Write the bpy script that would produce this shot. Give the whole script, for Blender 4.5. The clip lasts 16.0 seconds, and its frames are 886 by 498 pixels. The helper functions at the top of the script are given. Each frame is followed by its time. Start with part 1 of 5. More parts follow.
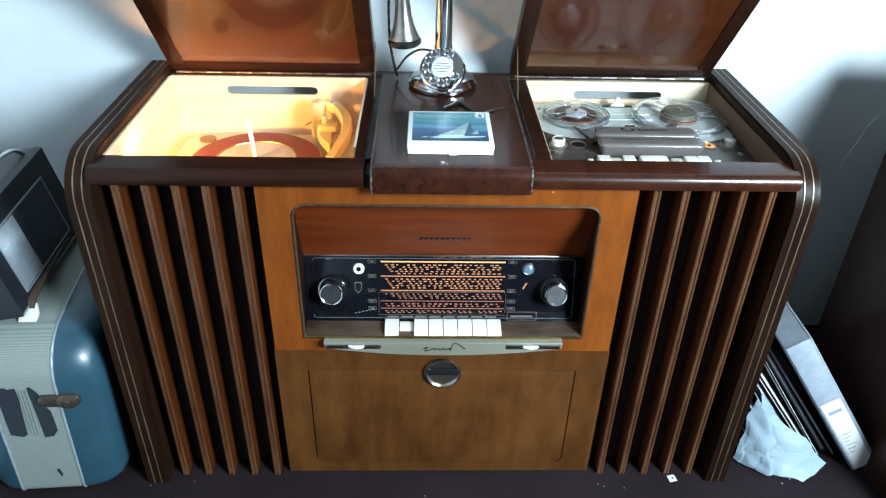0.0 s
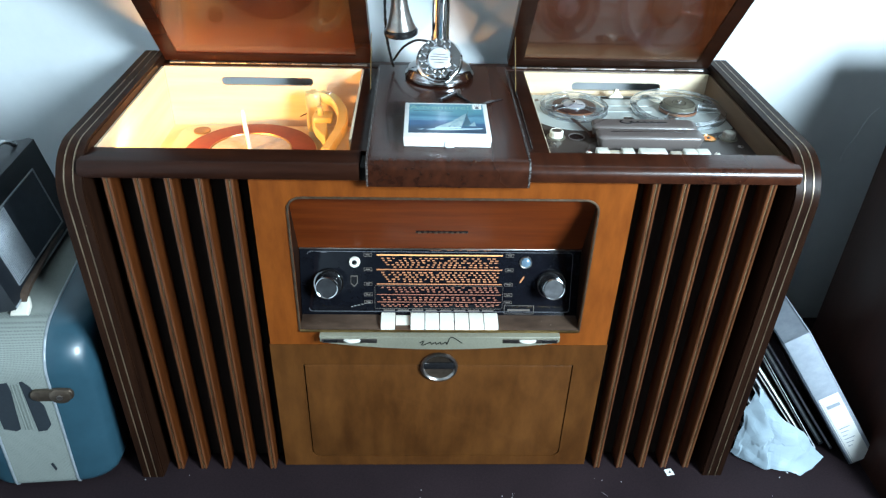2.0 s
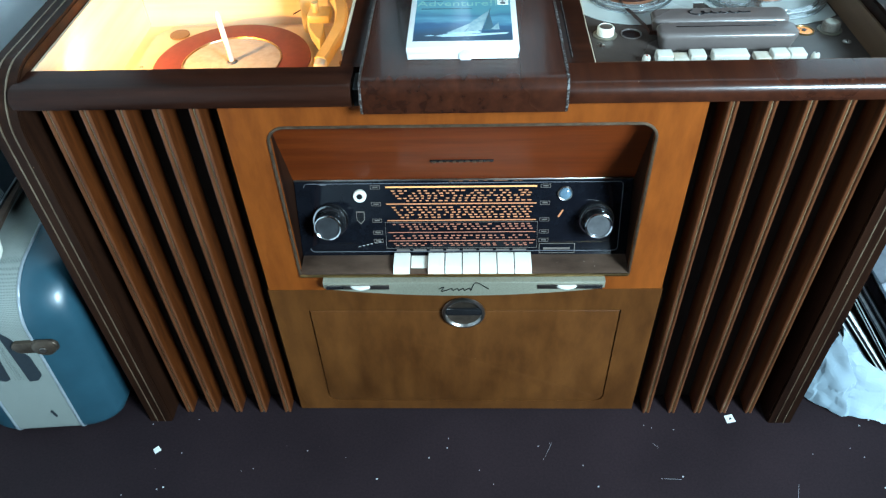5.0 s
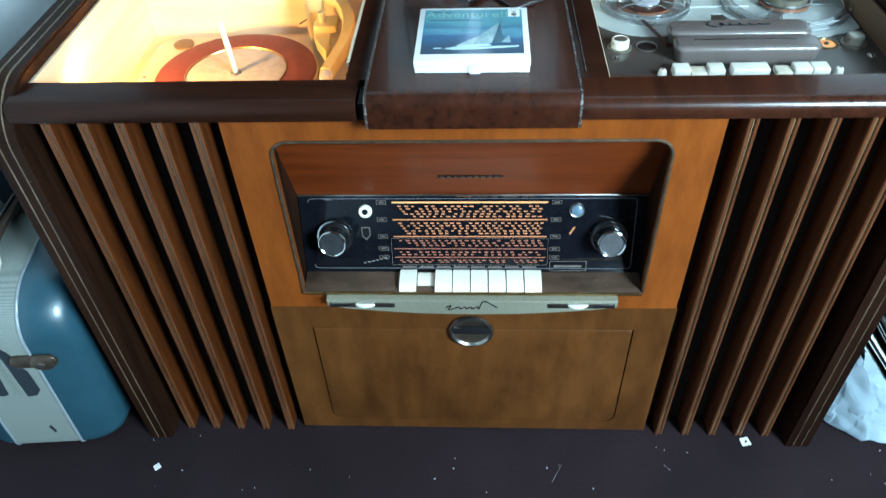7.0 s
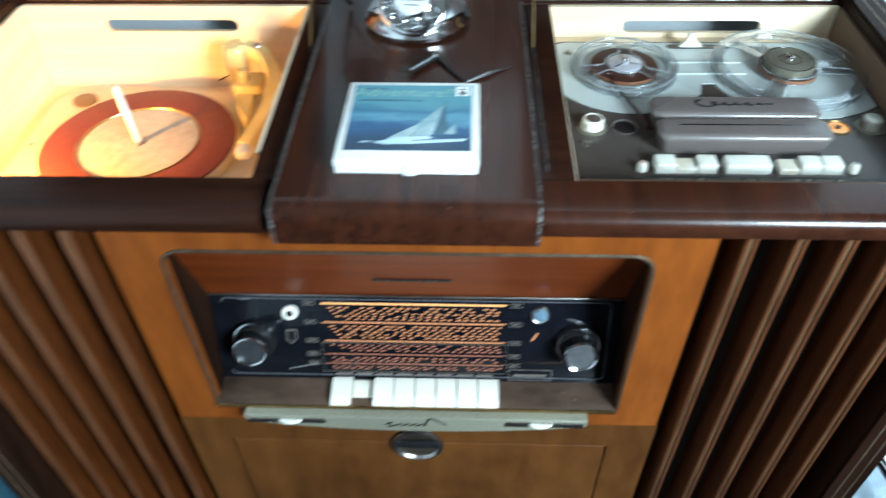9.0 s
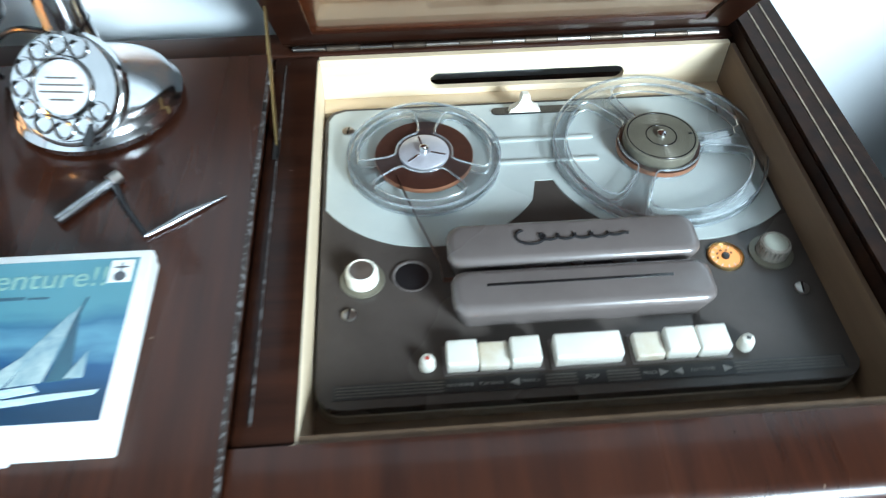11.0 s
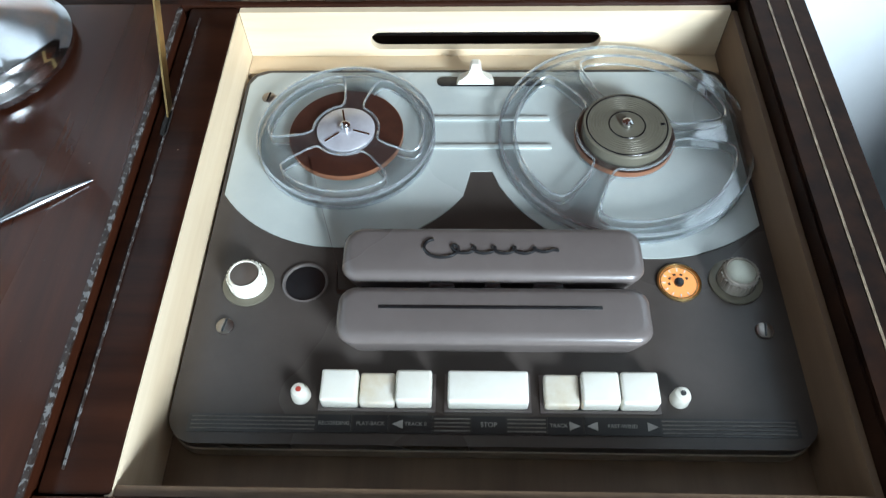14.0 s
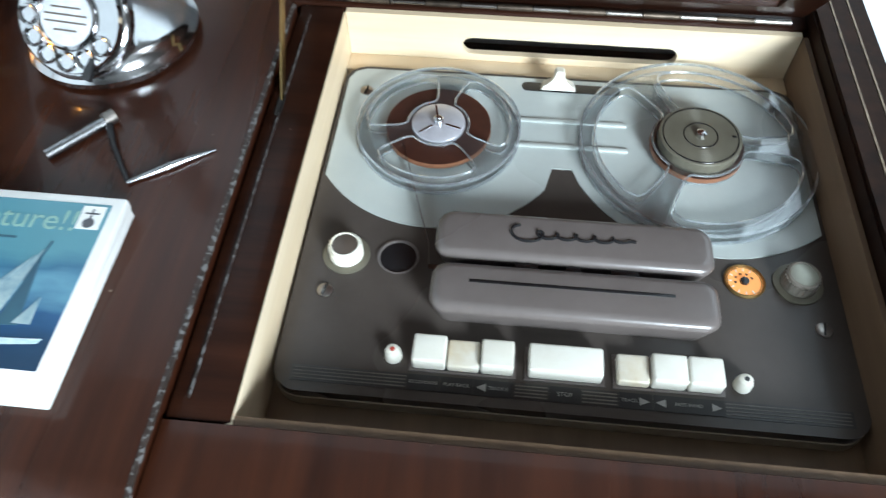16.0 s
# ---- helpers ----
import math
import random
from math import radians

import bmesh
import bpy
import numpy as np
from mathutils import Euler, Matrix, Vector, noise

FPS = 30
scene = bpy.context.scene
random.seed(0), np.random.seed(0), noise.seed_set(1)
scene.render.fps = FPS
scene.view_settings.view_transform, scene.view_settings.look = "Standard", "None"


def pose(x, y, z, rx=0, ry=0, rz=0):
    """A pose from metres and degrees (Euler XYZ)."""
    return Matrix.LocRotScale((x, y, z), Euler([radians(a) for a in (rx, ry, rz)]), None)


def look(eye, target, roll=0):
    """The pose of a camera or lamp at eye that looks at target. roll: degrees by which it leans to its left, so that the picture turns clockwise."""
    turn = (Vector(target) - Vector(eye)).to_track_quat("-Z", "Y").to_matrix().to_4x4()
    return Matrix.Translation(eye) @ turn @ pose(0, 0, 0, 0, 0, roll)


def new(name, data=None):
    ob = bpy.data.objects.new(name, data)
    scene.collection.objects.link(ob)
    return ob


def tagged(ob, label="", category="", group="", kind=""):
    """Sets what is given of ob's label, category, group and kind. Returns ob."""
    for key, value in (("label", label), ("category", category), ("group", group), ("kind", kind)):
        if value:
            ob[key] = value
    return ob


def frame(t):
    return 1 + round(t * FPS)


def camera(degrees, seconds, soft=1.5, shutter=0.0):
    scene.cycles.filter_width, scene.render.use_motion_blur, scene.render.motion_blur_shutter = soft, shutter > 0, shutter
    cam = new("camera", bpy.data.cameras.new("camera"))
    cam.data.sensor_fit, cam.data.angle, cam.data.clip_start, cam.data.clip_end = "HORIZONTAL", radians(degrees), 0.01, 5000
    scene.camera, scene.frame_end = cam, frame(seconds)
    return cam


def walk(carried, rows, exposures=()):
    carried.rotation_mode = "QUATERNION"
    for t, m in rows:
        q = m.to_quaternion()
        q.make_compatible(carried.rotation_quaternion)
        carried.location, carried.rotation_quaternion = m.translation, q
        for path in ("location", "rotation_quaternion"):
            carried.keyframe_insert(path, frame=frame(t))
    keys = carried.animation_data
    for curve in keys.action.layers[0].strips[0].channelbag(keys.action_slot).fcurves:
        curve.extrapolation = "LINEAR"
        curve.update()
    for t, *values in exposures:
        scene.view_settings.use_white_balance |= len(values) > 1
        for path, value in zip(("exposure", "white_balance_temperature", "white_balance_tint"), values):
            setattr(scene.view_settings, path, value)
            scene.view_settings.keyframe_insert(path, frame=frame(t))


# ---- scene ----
cam = camera(62.5, 16.0, 1.25, 0.7)
PATH = [
    (0, (-0.045, -1.041, 1.244), (0.018, 0.633, 0.152), 1.6),
    (0.5, (-0.047, -1.043, 1.246), (0.005, 0.636, 0.161), 1.5),
    (1, (-0.045, -1.043, 1.245), (0.004, 0.633, 0.155), 1.5),
    (1.5, (-0.045, -1.037, 1.245), (0.019, 0.632, 0.144), 1.8),
    (2, (-0.043, -1.028, 1.241), (0.027, 0.632, 0.128), 1.8),
    (2.5, (-0.057, -1.012, 1.237), (-0.044, 0.634, 0.102), 1.1),
    (3, (-0.081, -0.957, 1.239), (0.026, 0.668, 0.078), -0.0),
    (3.5, (-0.087, -0.904, 1.233), (0.102, 0.674, 0.019), 1.1),
    (4, (0.0, -0.843, 1.229), (0.052, 0.691, -0.053), 1.4),
    (4.5, (0.031, -0.796, 1.209), (-0.119, 0.652, -0.161), -3.7),
    (4.7, (0.012, -0.795, 1.197), (-0.07, 0.645, -0.189), -2.7),
    (6.8, (0.013, -0.753, 1.183), (-0.057, 0.681, -0.21), -1.8),
    (7, (0.014, -0.755, 1.183), (-0.088, 0.69, -0.196), -2.7),
    (7.5, (-0.009, -0.759, 1.193), (-0.111, 0.729, -0.139), -1.9),
    (8, (-0.07, -0.713, 1.18), (-0.115, 0.772, -0.158), 0.7),
    (8.5, (-0.051, -0.623, 1.17), (-0.132, 0.839, -0.193), -0.4),
    (9, (0.063, -0.526, 1.173), (-0.001, 0.9, -0.228), -1.1),
    (9.5, (0.118, -0.44, 1.165), (0.127, 0.977, -0.246), -3.5),
    (10, (0.124, -0.311, 1.164), (0.314, 1.076, -0.265), -1.3),
    (10.2, (0.14, -0.274, 1.155), (0.35, 1.094, -0.289), 0.1),
    (12.3, (0.36, -0.058, 1.092), (0.266, 1.069, -0.558), -3.5),
    (12.5, (0.356, -0.059, 1.089), (0.282, 1.072, -0.56), -2.7),
    (13, (0.359, -0.056, 1.091), (0.277, 1.058, -0.568), -3.2),
    (13.5, (0.355, -0.055, 1.09), (0.292, 1.049, -0.577), -2.3),
    (14, (0.351, -0.057, 1.09), (0.29, 1.036, -0.583), -2.4),
    (14.5, (0.355, -0.071, 1.091), (0.285, 1.002, -0.595), -2.8),
    (15, (0.351, -0.076, 1.094), (0.272, 1.002, -0.588), -1.9),
    (15.5, (0.337, -0.087, 1.1), (0.225, 1.01, -0.568), -1.4),
    (16, (0.31, -0.106, 1.111), (0.185, 1.033, -0.528), -0.8),
]
walk(cam, [(t, look(eye, target, roll)) for t, eye, target, roll in PATH], [(0.0, 0.05, 6550, 11), (3.0, 0.08, 6500, 10), (4.0, 0.12, 6200, 6), (4.5, 0.10, 6050, 3), (7.0, 0.04, 6000, 2), (8.0, 0.03, 6150, 5), (9.0, 0.05, 6400, 8),
      (9.6, 0.12, 6500, 11), (10.2, 0.28, 6500, 10), (12.3, 0.04, 6800, 17), (14.0, 0.0, 6800, 17), (16.0, -0.02, 7000, 17)])

# ---- light ----
world = bpy.data.worlds.new("world")
scene.world = world
world.use_nodes = True
wn = world.node_tree.nodes
sky = wn.new("ShaderNodeTexSky")
sky.sky_type = 'NISHITA'
sky.sun_disc = False
sky.sun_elevation = radians(28)
sky.sun_rotation = radians(135)
world.node_tree.links.new(sky.outputs[0], wn["Background"].inputs[0])
wn["Background"].inputs[1].default_value = 0.05

# daylight through the window in the right-hand wall
win = new("window_light", bpy.data.lights.new("window_light", 'AREA'))
win.data.shape = 'RECTANGLE'
win.data.size, win.data.size_y = 0.64, 0.74
win.data.energy = 168
win.data.color = (0.66, 0.865, 1.0)
win.matrix_world = look((1.41, -1.57, 1.58), (0.0, 0.15, 0.70))

# the small lamp of the record compartment
bay = new("compartment_light", bpy.data.lights.new("compartment_light", 'SPOT'))
bay.data.energy = 13.0
bay.data.spot_size, bay.data.spot_blend = radians(140), 0.5
bay.data.shadow_soft_size = 0.012
bay.data.color = (1.0, 0.46, 0.09)
bay.matrix_world = look((-0.505, 0.068, 0.690), (-0.455, 0.250, 0.560))


# ---- materials ----
def nodes_of(name):
    m = bpy.data.materials.new(name)
    m.use_nodes = True
    return m, m.node_tree.nodes, m.node_tree.links, m.node_tree.nodes["Principled BSDF"]


def surface(name, c1, c2=None, rough=0.5, metal=0.0, scale=40.0, stretch=(1, 1, 1), bump=0.1, coat=0.0,
            spots=None, spot_scale=120.0, spot_at=0.72, rough_var=0.12, big=4.0, spec=0.5):
    """Two-tone surface: fine noise and large stains, optional small spots, bump and varied gloss."""
    m, n, l, b = nodes_of(name)
    c2 = c2 or tuple(v * 0.75 for v in c1)
    tc = n.new("ShaderNodeTexCoord")
    mp = n.new("ShaderNodeMapping")
    mp.inputs["Scale"].default_value = stretch
    l.new(tc.outputs["Object"], mp.inputs[0])
    fine = n.new("ShaderNodeTexNoise")
    fine.inputs["Scale"].default_value = scale
    fine.inputs["Detail"].default_value = 6
    fine.inputs["Roughness"].default_value = 0.65
    l.new(mp.outputs[0], fine.inputs["Vector"])
    wide = n.new("ShaderNodeTexNoise")
    wide.inputs["Scale"].default_value = big
    wide.inputs["Detail"].default_value = 3
    l.new(mp.outputs[0], wide.inputs["Vector"])
    add = n.new("ShaderNodeMath")
    add.operation = 'MULTIPLY_ADD'
    add.inputs[1].default_value = 0.6
    l.new(fine.outputs["Fac"], add.inputs[0])
    half = n.new("ShaderNodeMath")
    half.operation = 'MULTIPLY'
    half.inputs[1].default_value = 0.4
    l.new(wide.outputs["Fac"], half.inputs[0])
    l.new(half.outputs[0], add.inputs[2])
    ramp = n.new("ShaderNodeValToRGB")
    ramp.color_ramp.elements[0].position = 0.36
    ramp.color_ramp.elements[1].position = 0.64
    ramp.color_ramp.elements[0].color = (*c2, 1)
    ramp.color_ramp.elements[1].color = (*c1, 1)
    l.new(add.outputs[0], ramp.inputs[0])
    out = ramp.outputs[0]
    if spots:
        sn = n.new("ShaderNodeTexNoise")
        sn.inputs["Scale"].default_value = spot_scale
        sn.inputs["Detail"].default_value = 2
        l.new(tc.outputs["Object"], sn.inputs["Vector"])
        sr = n.new("ShaderNodeValToRGB")
        sr.color_ramp.elements[0].position = spot_at
        sr.color_ramp.elements[1].position = spot_at + 0.03
        l.new(sn.outputs["Fac"], sr.inputs[0])
        mx = n.new("ShaderNodeMixRGB")
        l.new(sr.outputs[0], mx.inputs[0])
        l.new(out, mx.inputs[1])
        mx.inputs[2].default_value = (*spots, 1)
        out = mx.outputs[0]
    l.new(out, b.inputs["Base Color"])
    rr = n.new("ShaderNodeMapRange")
    rr.inputs["To Min"].default_value = max(0.02, rough - rough_var)
    rr.inputs["To Max"].default_value = min(1.0, rough + rough_var)
    l.new(wide.outputs["Fac"], rr.inputs[0])
    l.new(rr.outputs[0], b.inputs["Roughness"])
    b.inputs["Metallic"].default_value = metal
    b.inputs["Specular IOR Level"].default_value = spec
    if coat:
        b.inputs["Coat Weight"].default_value = coat
        b.inputs["Coat Roughness"].default_value = 0.05
    if bump:
        bp = n.new("ShaderNodeBump")
        bp.inputs["Strength"].default_value = bump
        bp.inputs["Distance"].default_value = 0.001
        l.new(fine.outputs["Fac"], bp.inputs["Height"])
        l.new(bp.outputs[0], b.inputs["Normal"])
    return m


def glow(name, colour, strength, base=(0.02, 0.02, 0.02)):
    m, n, l, b = nodes_of(name)
    b.inputs["Base Color"].default_value = (*base, 1)
    b.inputs["Roughness"].default_value = 0.4
    b.inputs["Emission Color"].default_value = (*colour, 1)
    b.inputs["Emission Strength"].default_value = strength
    return m


def clear(name, tint, gloss_rough=0.06, ior=1.5, haze=0.0):
    """Thin clear plastic or glass: light goes straight through, edges shine more."""
    m, n, l, b = nodes_of(name)
    n.remove(b)
    tr = n.new("ShaderNodeBsdfTransparent")
    tr.inputs[0].default_value = (*tint, 1)
    gl = n.new("ShaderNodeBsdfGlossy")
    gl.inputs["Roughness"].default_value = gloss_rough
    lw = n.new("ShaderNodeLayerWeight")
    lw.inputs[0].default_value = 0.5
    pw = n.new("ShaderNodeMath")
    pw.operation = 'POWER'
    pw.inputs[1].default_value = 2.6
    l.new(lw.outputs["Facing"], pw.inputs[0])
    fr = n.new("ShaderNodeMath")
    fr.operation = 'MULTIPLY_ADD'
    fr.inputs[1].default_value = 0.65
    fr.inputs[2].default_value = ((ior - 1) / (ior + 1)) ** 2 * 1.6
    l.new(pw.outputs[0], fr.inputs[0])
    mx = n.new("ShaderNodeMixShader")
    l.new(fr.outputs[0], mx.inputs[0])
    l.new(tr.outputs[0], mx.inputs[1])
    l.new(gl.outputs[0], mx.inputs[2])
    out = mx.outputs[0]
    if haze:
        df = n.new("ShaderNodeBsdfDiffuse")
        df.inputs[0].default_value = (0.70, 0.76, 0.80, 1)
        m2 = n.new("ShaderNodeMixShader")
        m2.inputs[0].default_value = haze
        l.new(out, m2.inputs[1])
        l.new(df.outputs[0], m2.inputs[2])
        out = m2.outputs[0]
    l.new(out, n["Material Output"].inputs[0])
    return m


VERT, ACROSS = (1.0, 1.0, 0.09), (0.07, 1.0, 1.0)
M_walnut = surface("dark_walnut", (0.032, 0.0100, 0.0050), (0.010, 0.0034, 0.0021), 0.30, scale=60, stretch=ACROSS, coat=0.04, bump=0.06,
                   spots=(0.16, 0.11, 0.08), spot_scale=170, spot_at=0.765, spec=0.15)
M_walnut_v = surface("dark_walnut_upright", (0.026, 0.0100, 0.0050), (0.0065, 0.0028, 0.002), 0.42, scale=60, stretch=VERT, bump=0.16,
                     spots=(0.25, 0.17, 0.11), spot_scale=150, spot_at=0.775, spec=0.08)
M_top = surface("lacquered_top", (0.050, 0.0138, 0.0060), (0.014, 0.0040, 0.0022), 0.27, scale=55, stretch=(1, 0.07, 1), coat=0.20, bump=0.05,
                spots=(0.22, 0.16, 0.12), spot_scale=160, spot_at=0.78, spec=0.3)
M_fin = surface("speaker_fin_wood", (0.112, 0.0285, 0.0058), (0.020, 0.0052, 0.0017), 0.36, scale=70, stretch=VERT, coat=0.12, bump=0.12, spec=0.3)
M_honey = surface("honey_veneer", (0.245, 0.062, 0.0085), (0.118, 0.026, 0.0040), 0.36, scale=32, stretch=(1, 1, 0.25), coat=0.12, bump=0.06, big=6,
                  spots=(0.5, 0.33, 0.15), spot_scale=90, spot_at=0.79, spec=0.3)
M_flap = surface("olive_veneer", (0.118, 0.0415, 0.0092), (0.052, 0.0165, 0.0036), 0.38, scale=26, stretch=(1, 1, 0.35), coat=0.15, bump=0.05, big=9,
                 spots=(0.42, 0.30, 0.16), spot_scale=80, spot_at=0.785, spec=0.3)
M_red = surface("red_veneer", (0.190, 0.037, 0.0055), (0.088, 0.014, 0.0024), 0.42, scale=40, stretch=ACROSS, coat=0.06, bump=0.04,
                spots=(0.42, 0.22, 0.09), spot_scale=320, spot_at=0.775, spec=0.3)
M_lid = surface("polished_lid_veneer", (0.090, 0.0200, 0.0052), (0.042, 0.0088, 0.0026), 0.24, scale=30, stretch=ACROSS, coat=0.6, bump=0.02, rough_var=0.06)
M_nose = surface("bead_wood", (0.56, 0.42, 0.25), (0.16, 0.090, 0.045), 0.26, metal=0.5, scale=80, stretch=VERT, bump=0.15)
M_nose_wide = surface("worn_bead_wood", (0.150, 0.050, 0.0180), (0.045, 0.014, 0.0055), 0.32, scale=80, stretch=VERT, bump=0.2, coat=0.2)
M_bead = surface("worn_gilt_bead", (0.30, 0.225, 0.150), (0.07, 0.040, 0.022), 0.30, metal=0.5, scale=90, stretch=(1, 1, 0.2), bump=0.1)
M_rim = surface("scuffed_edge", (0.050, 0.034, 0.028), (0.016, 0.010, 0.008), 0.38, scale=150, bump=0.4, big=30, spots=(0.15, 0.143, 0.14), spot_scale=260, spot_at=0.54, spec=0.3)
M_dark_trim = surface("dark_bronze_trim", (0.16, 0.11, 0.07), (0.05, 0.03, 0.02), 0.4, metal=0.6, scale=60, bump=0.05)
M_dark = surface("dark_inside", (0.012, 0.009, 0.008), (0.006, 0.005, 0.004), 0.7, bump=0)
M_cloth = surface("speaker_cloth", (0.022, 0.015, 0.011), (0.012, 0.009, 0.007), 0.85, scale=700, bump=0.4)
M_cream_wood = surface("bare_maple_lining", (0.78, 0.645, 0.47), (0.62, 0.46, 0.29), 0.5, scale=22, stretch=(0.10, 0.10, 1.6), bump=0.06, coat=0.1)
# maple lining of the tape compartment with the shade put into its colour
M_shaded_maple = surface("shade_darkened_maple", (0.16, 0.092, 0.050), (0.085, 0.046, 0.025), 0.55, scale=35, stretch=(1, 0.06, 1), bump=0.06)
M_chrome = surface("chrome", (0.72, 0.73, 0.74), (0.60, 0.60, 0.61), 0.12, metal=1.0, scale=80, bump=0.03, rough_var=0.07)
M_nickel = surface("dull_nickel", (0.42, 0.39, 0.36), (0.26, 0.23, 0.21), 0.32, metal=1.0, scale=60, bump=0.08)
M_satin_dark = surface("grey_knob_disc", (0.16, 0.16, 0.165), (0.10, 0.10, 0.105), 0.36, metal=0.5, scale=90, bump=0.03)
M_brass = surface("aged_brass", (0.50, 0.34, 0.14), (0.28, 0.18, 0.08), 0.35, metal=1.0, scale=60, bump=0.08)
M_tarnish = surface("tarnished_metal", (0.16, 0.12, 0.09), (0.06, 0.045, 0.035), 0.42, metal=0.8, scale=70, bump=0.2)
M_black = surface("black_bakelite", (0.014, 0.014, 0.015), (0.008, 0.008, 0.009), 0.22, bump=0.02)
M_glass_black = surface("black_dial_glass", (0.006, 0.007, 0.010), (0.004, 0.004, 0.006), 0.10, bump=0, rough_var=0.03, spec=0.22)
M_ivory = surface("ivory_keys", (0.80, 0.78, 0.70), (0.70, 0.66, 0.56), 0.32, scale=30, bump=0.02)
M_ivory_worn = surface("stained_ivory_key", (0.80, 0.78, 0.71), (0.66, 0.55, 0.38), 0.34, scale=40, bump=0.02, big=55)
M_cream_plastic = surface("cream_plastic", (0.25, 0.24, 0.18), (0.14, 0.135, 0.10), 0.45, scale=420, bump=0.35)
M_sill = surface("worn_brown_sill", (0.105, 0.066, 0.045), (0.028, 0.016, 0.011), 0.36, scale=38, stretch=(0.45, 1, 1), coat=0.2, bump=0.15, big=14,
                 spots=(0.24, 0.20, 0.17), spot_scale=130, spot_at=0.72)
M_deck = surface("taupe_enamel", (0.070, 0.057, 0.050), (0.054, 0.044, 0.038), 0.27, scale=30, bump=0.02, spec=0.28, coat=0.05, rough_var=0.06,
                 spots=(0.30, 0.27, 0.24), spot_scale=240, spot_at=0.80)
M_deck_edge = surface("worn_plate_edge", (0.36, 0.31, 0.24), (0.20, 0.16, 0.12), 0.45, scale=60, bump=0.1)
M_band = surface("dark_taupe_band", (0.026, 0.022, 0.020), (0.018, 0.015, 0.014), 0.3, scale=40, bump=0.02)
M_pale = surface("pale_grey_blue_enamel", (0.47, 0.505, 0.475), (0.40, 0.435, 0.42), 0.28, scale=18, bump=0.015, coat=0.2, rough_var=0.06)
M_cover = surface("grey_head_cover", (0.136, 0.114, 0.106), (0.112, 0.094, 0.087), 0.28, scale=40, bump=0.02, coat=0.25, rough_var=0.05)
M_label = surface("dark_legend_plate", (0.012, 0.0115, 0.0115), (0.008, 0.0075, 0.0075), 0.4, bump=0)
M_print = surface("legend_print", (0.34, 0.325, 0.30), (0.15, 0.14, 0.13), 0.5, bump=0)
M_line = surface("pale_stripe", (0.15, 0.135, 0.115), (0.07, 0.062, 0.054), 0.45, scale=60, bump=0)
M_clear = clear("clear_reel_plastic", (0.965, 0.98, 0.985), 0.05, 1.60, 0.012)
M_clear_edge = clear("reel_rim_plastic", (0.90, 0.94, 0.95), 0.10, 2.6, 0.13)
M_tape = surface("brown_tape", (0.060, 0.020, 0.012), (0.035, 0.012, 0.008), 0.35, scale=150, stretch=(1, 1, 4), bump=0.1)
M_copper = surface("tape_edge", (0.27, 0.115, 0.06), (0.16, 0.062, 0.032), 0.3, scale=200, stretch=(1, 1, 6), bump=0.1)
M_hub = surface("silver_hub", (0.66, 0.66, 0.70), (0.46, 0.46, 0.50), 0.30, metal=0.45, scale=50, bump=0.05)
M_hub_olive = surface("olive_grey_hub", (0.17, 0.155, 0.115), (0.13, 0.118, 0.088), 0.38, metal=0.3, scale=60, bump=0.05)
M_amber = glow("lit_amber_dial", (1.0, 0.40, 0.12), 0.75, (0.4, 0.2, 0.06))
M_scale = glow("lit_scale", (1.0, 0.45, 0.22), 0.36, (0.3, 0.12, 0.05))
M_scale_dim = glow("dim_scale_print", (0.9, 0.30, 0.17), 0.17, (0.25, 0.10, 0.06))
M_scale_hot = glow("bright_scale_line", (1.0, 0.44, 0.15), 0.70, (0.5, 0.25, 0.1))
M_dimprint = surface("dial_print", (0.15, 0.125, 0.105), (0.09, 0.075, 0.065), 0.5, bump=0)
M_grey_print = surface("grey_print", (0.10, 0.10, 0.11), (0.07, 0.07, 0.08), 0.5, bump=0)
M_mat_red = surface("oxblood_rubber_mat", (0.20, 0.040, 0.030), (0.15, 0.028, 0.022), 0.6, scale=90, bump=0.1)
M_felt = surface("worn_cream_mat", (0.52, 0.45, 0.36), (0.38, 0.31, 0.24), 0.8, scale=70, bump=0.3, big=20)
M_motor = surface("cream_motor_board", (0.66, 0.57, 0.42), (0.58, 0.49, 0.34), 0.4, scale=40, bump=0.03)
M_arm = surface("yellowed_cream_bakelite", (0.70, 0.56, 0.26), (0.60, 0.46, 0.18), 0.32, scale=40, bump=0.02, coat=0.2)
M_white = surface("white_paper_board", (0.80, 0.80, 0.78), (0.72, 0.71, 0.68), 0.55, scale=60, bump=0.03)
M_sail = surface("printed_sail", (0.46, 0.56, 0.54), (0.14, 0.26, 0.32), 0.3, scale=75, bump=0)
M_foam = surface("printed_foam", (0.60, 0.74, 0.78), (0.25, 0.42, 0.52), 0.3, scale=160, stretch=(1, 3, 1), bump=0)
M_ink = surface("printed_dark_sail", (0.04, 0.12, 0.16), (0.03, 0.08, 0.12), 0.3, bump=0)
M_green = surface("printed_green_title", (0.27, 0.45, 0.39), (0.20, 0.36, 0.32), 0.3, bump=0)
M_steel = surface("tool_steel", (0.45, 0.45, 0.46), (0.30, 0.30, 0.31), 0.25, metal=1.0, scale=90, bump=0.05)
M_blue = surface("blue_vinyl_shell", (0.026, 0.075, 0.105), (0.019, 0.056, 0.080), 0.34, scale=25, bump=0.04, coat=0.15,
                 spots=(0.20, 0.30, 0.36), spot_scale=60, spot_at=0.77)
M_leather = surface("cracked_leather", (0.10, 0.065, 0.045), (0.05, 0.03, 0.02), 0.5, scale=120, bump=0.4)
M_case_black = surface("black_leatherette", (0.014, 0.017, 0.022), (0.009, 0.011, 0.014), 0.42, scale=500, bump=0.35)
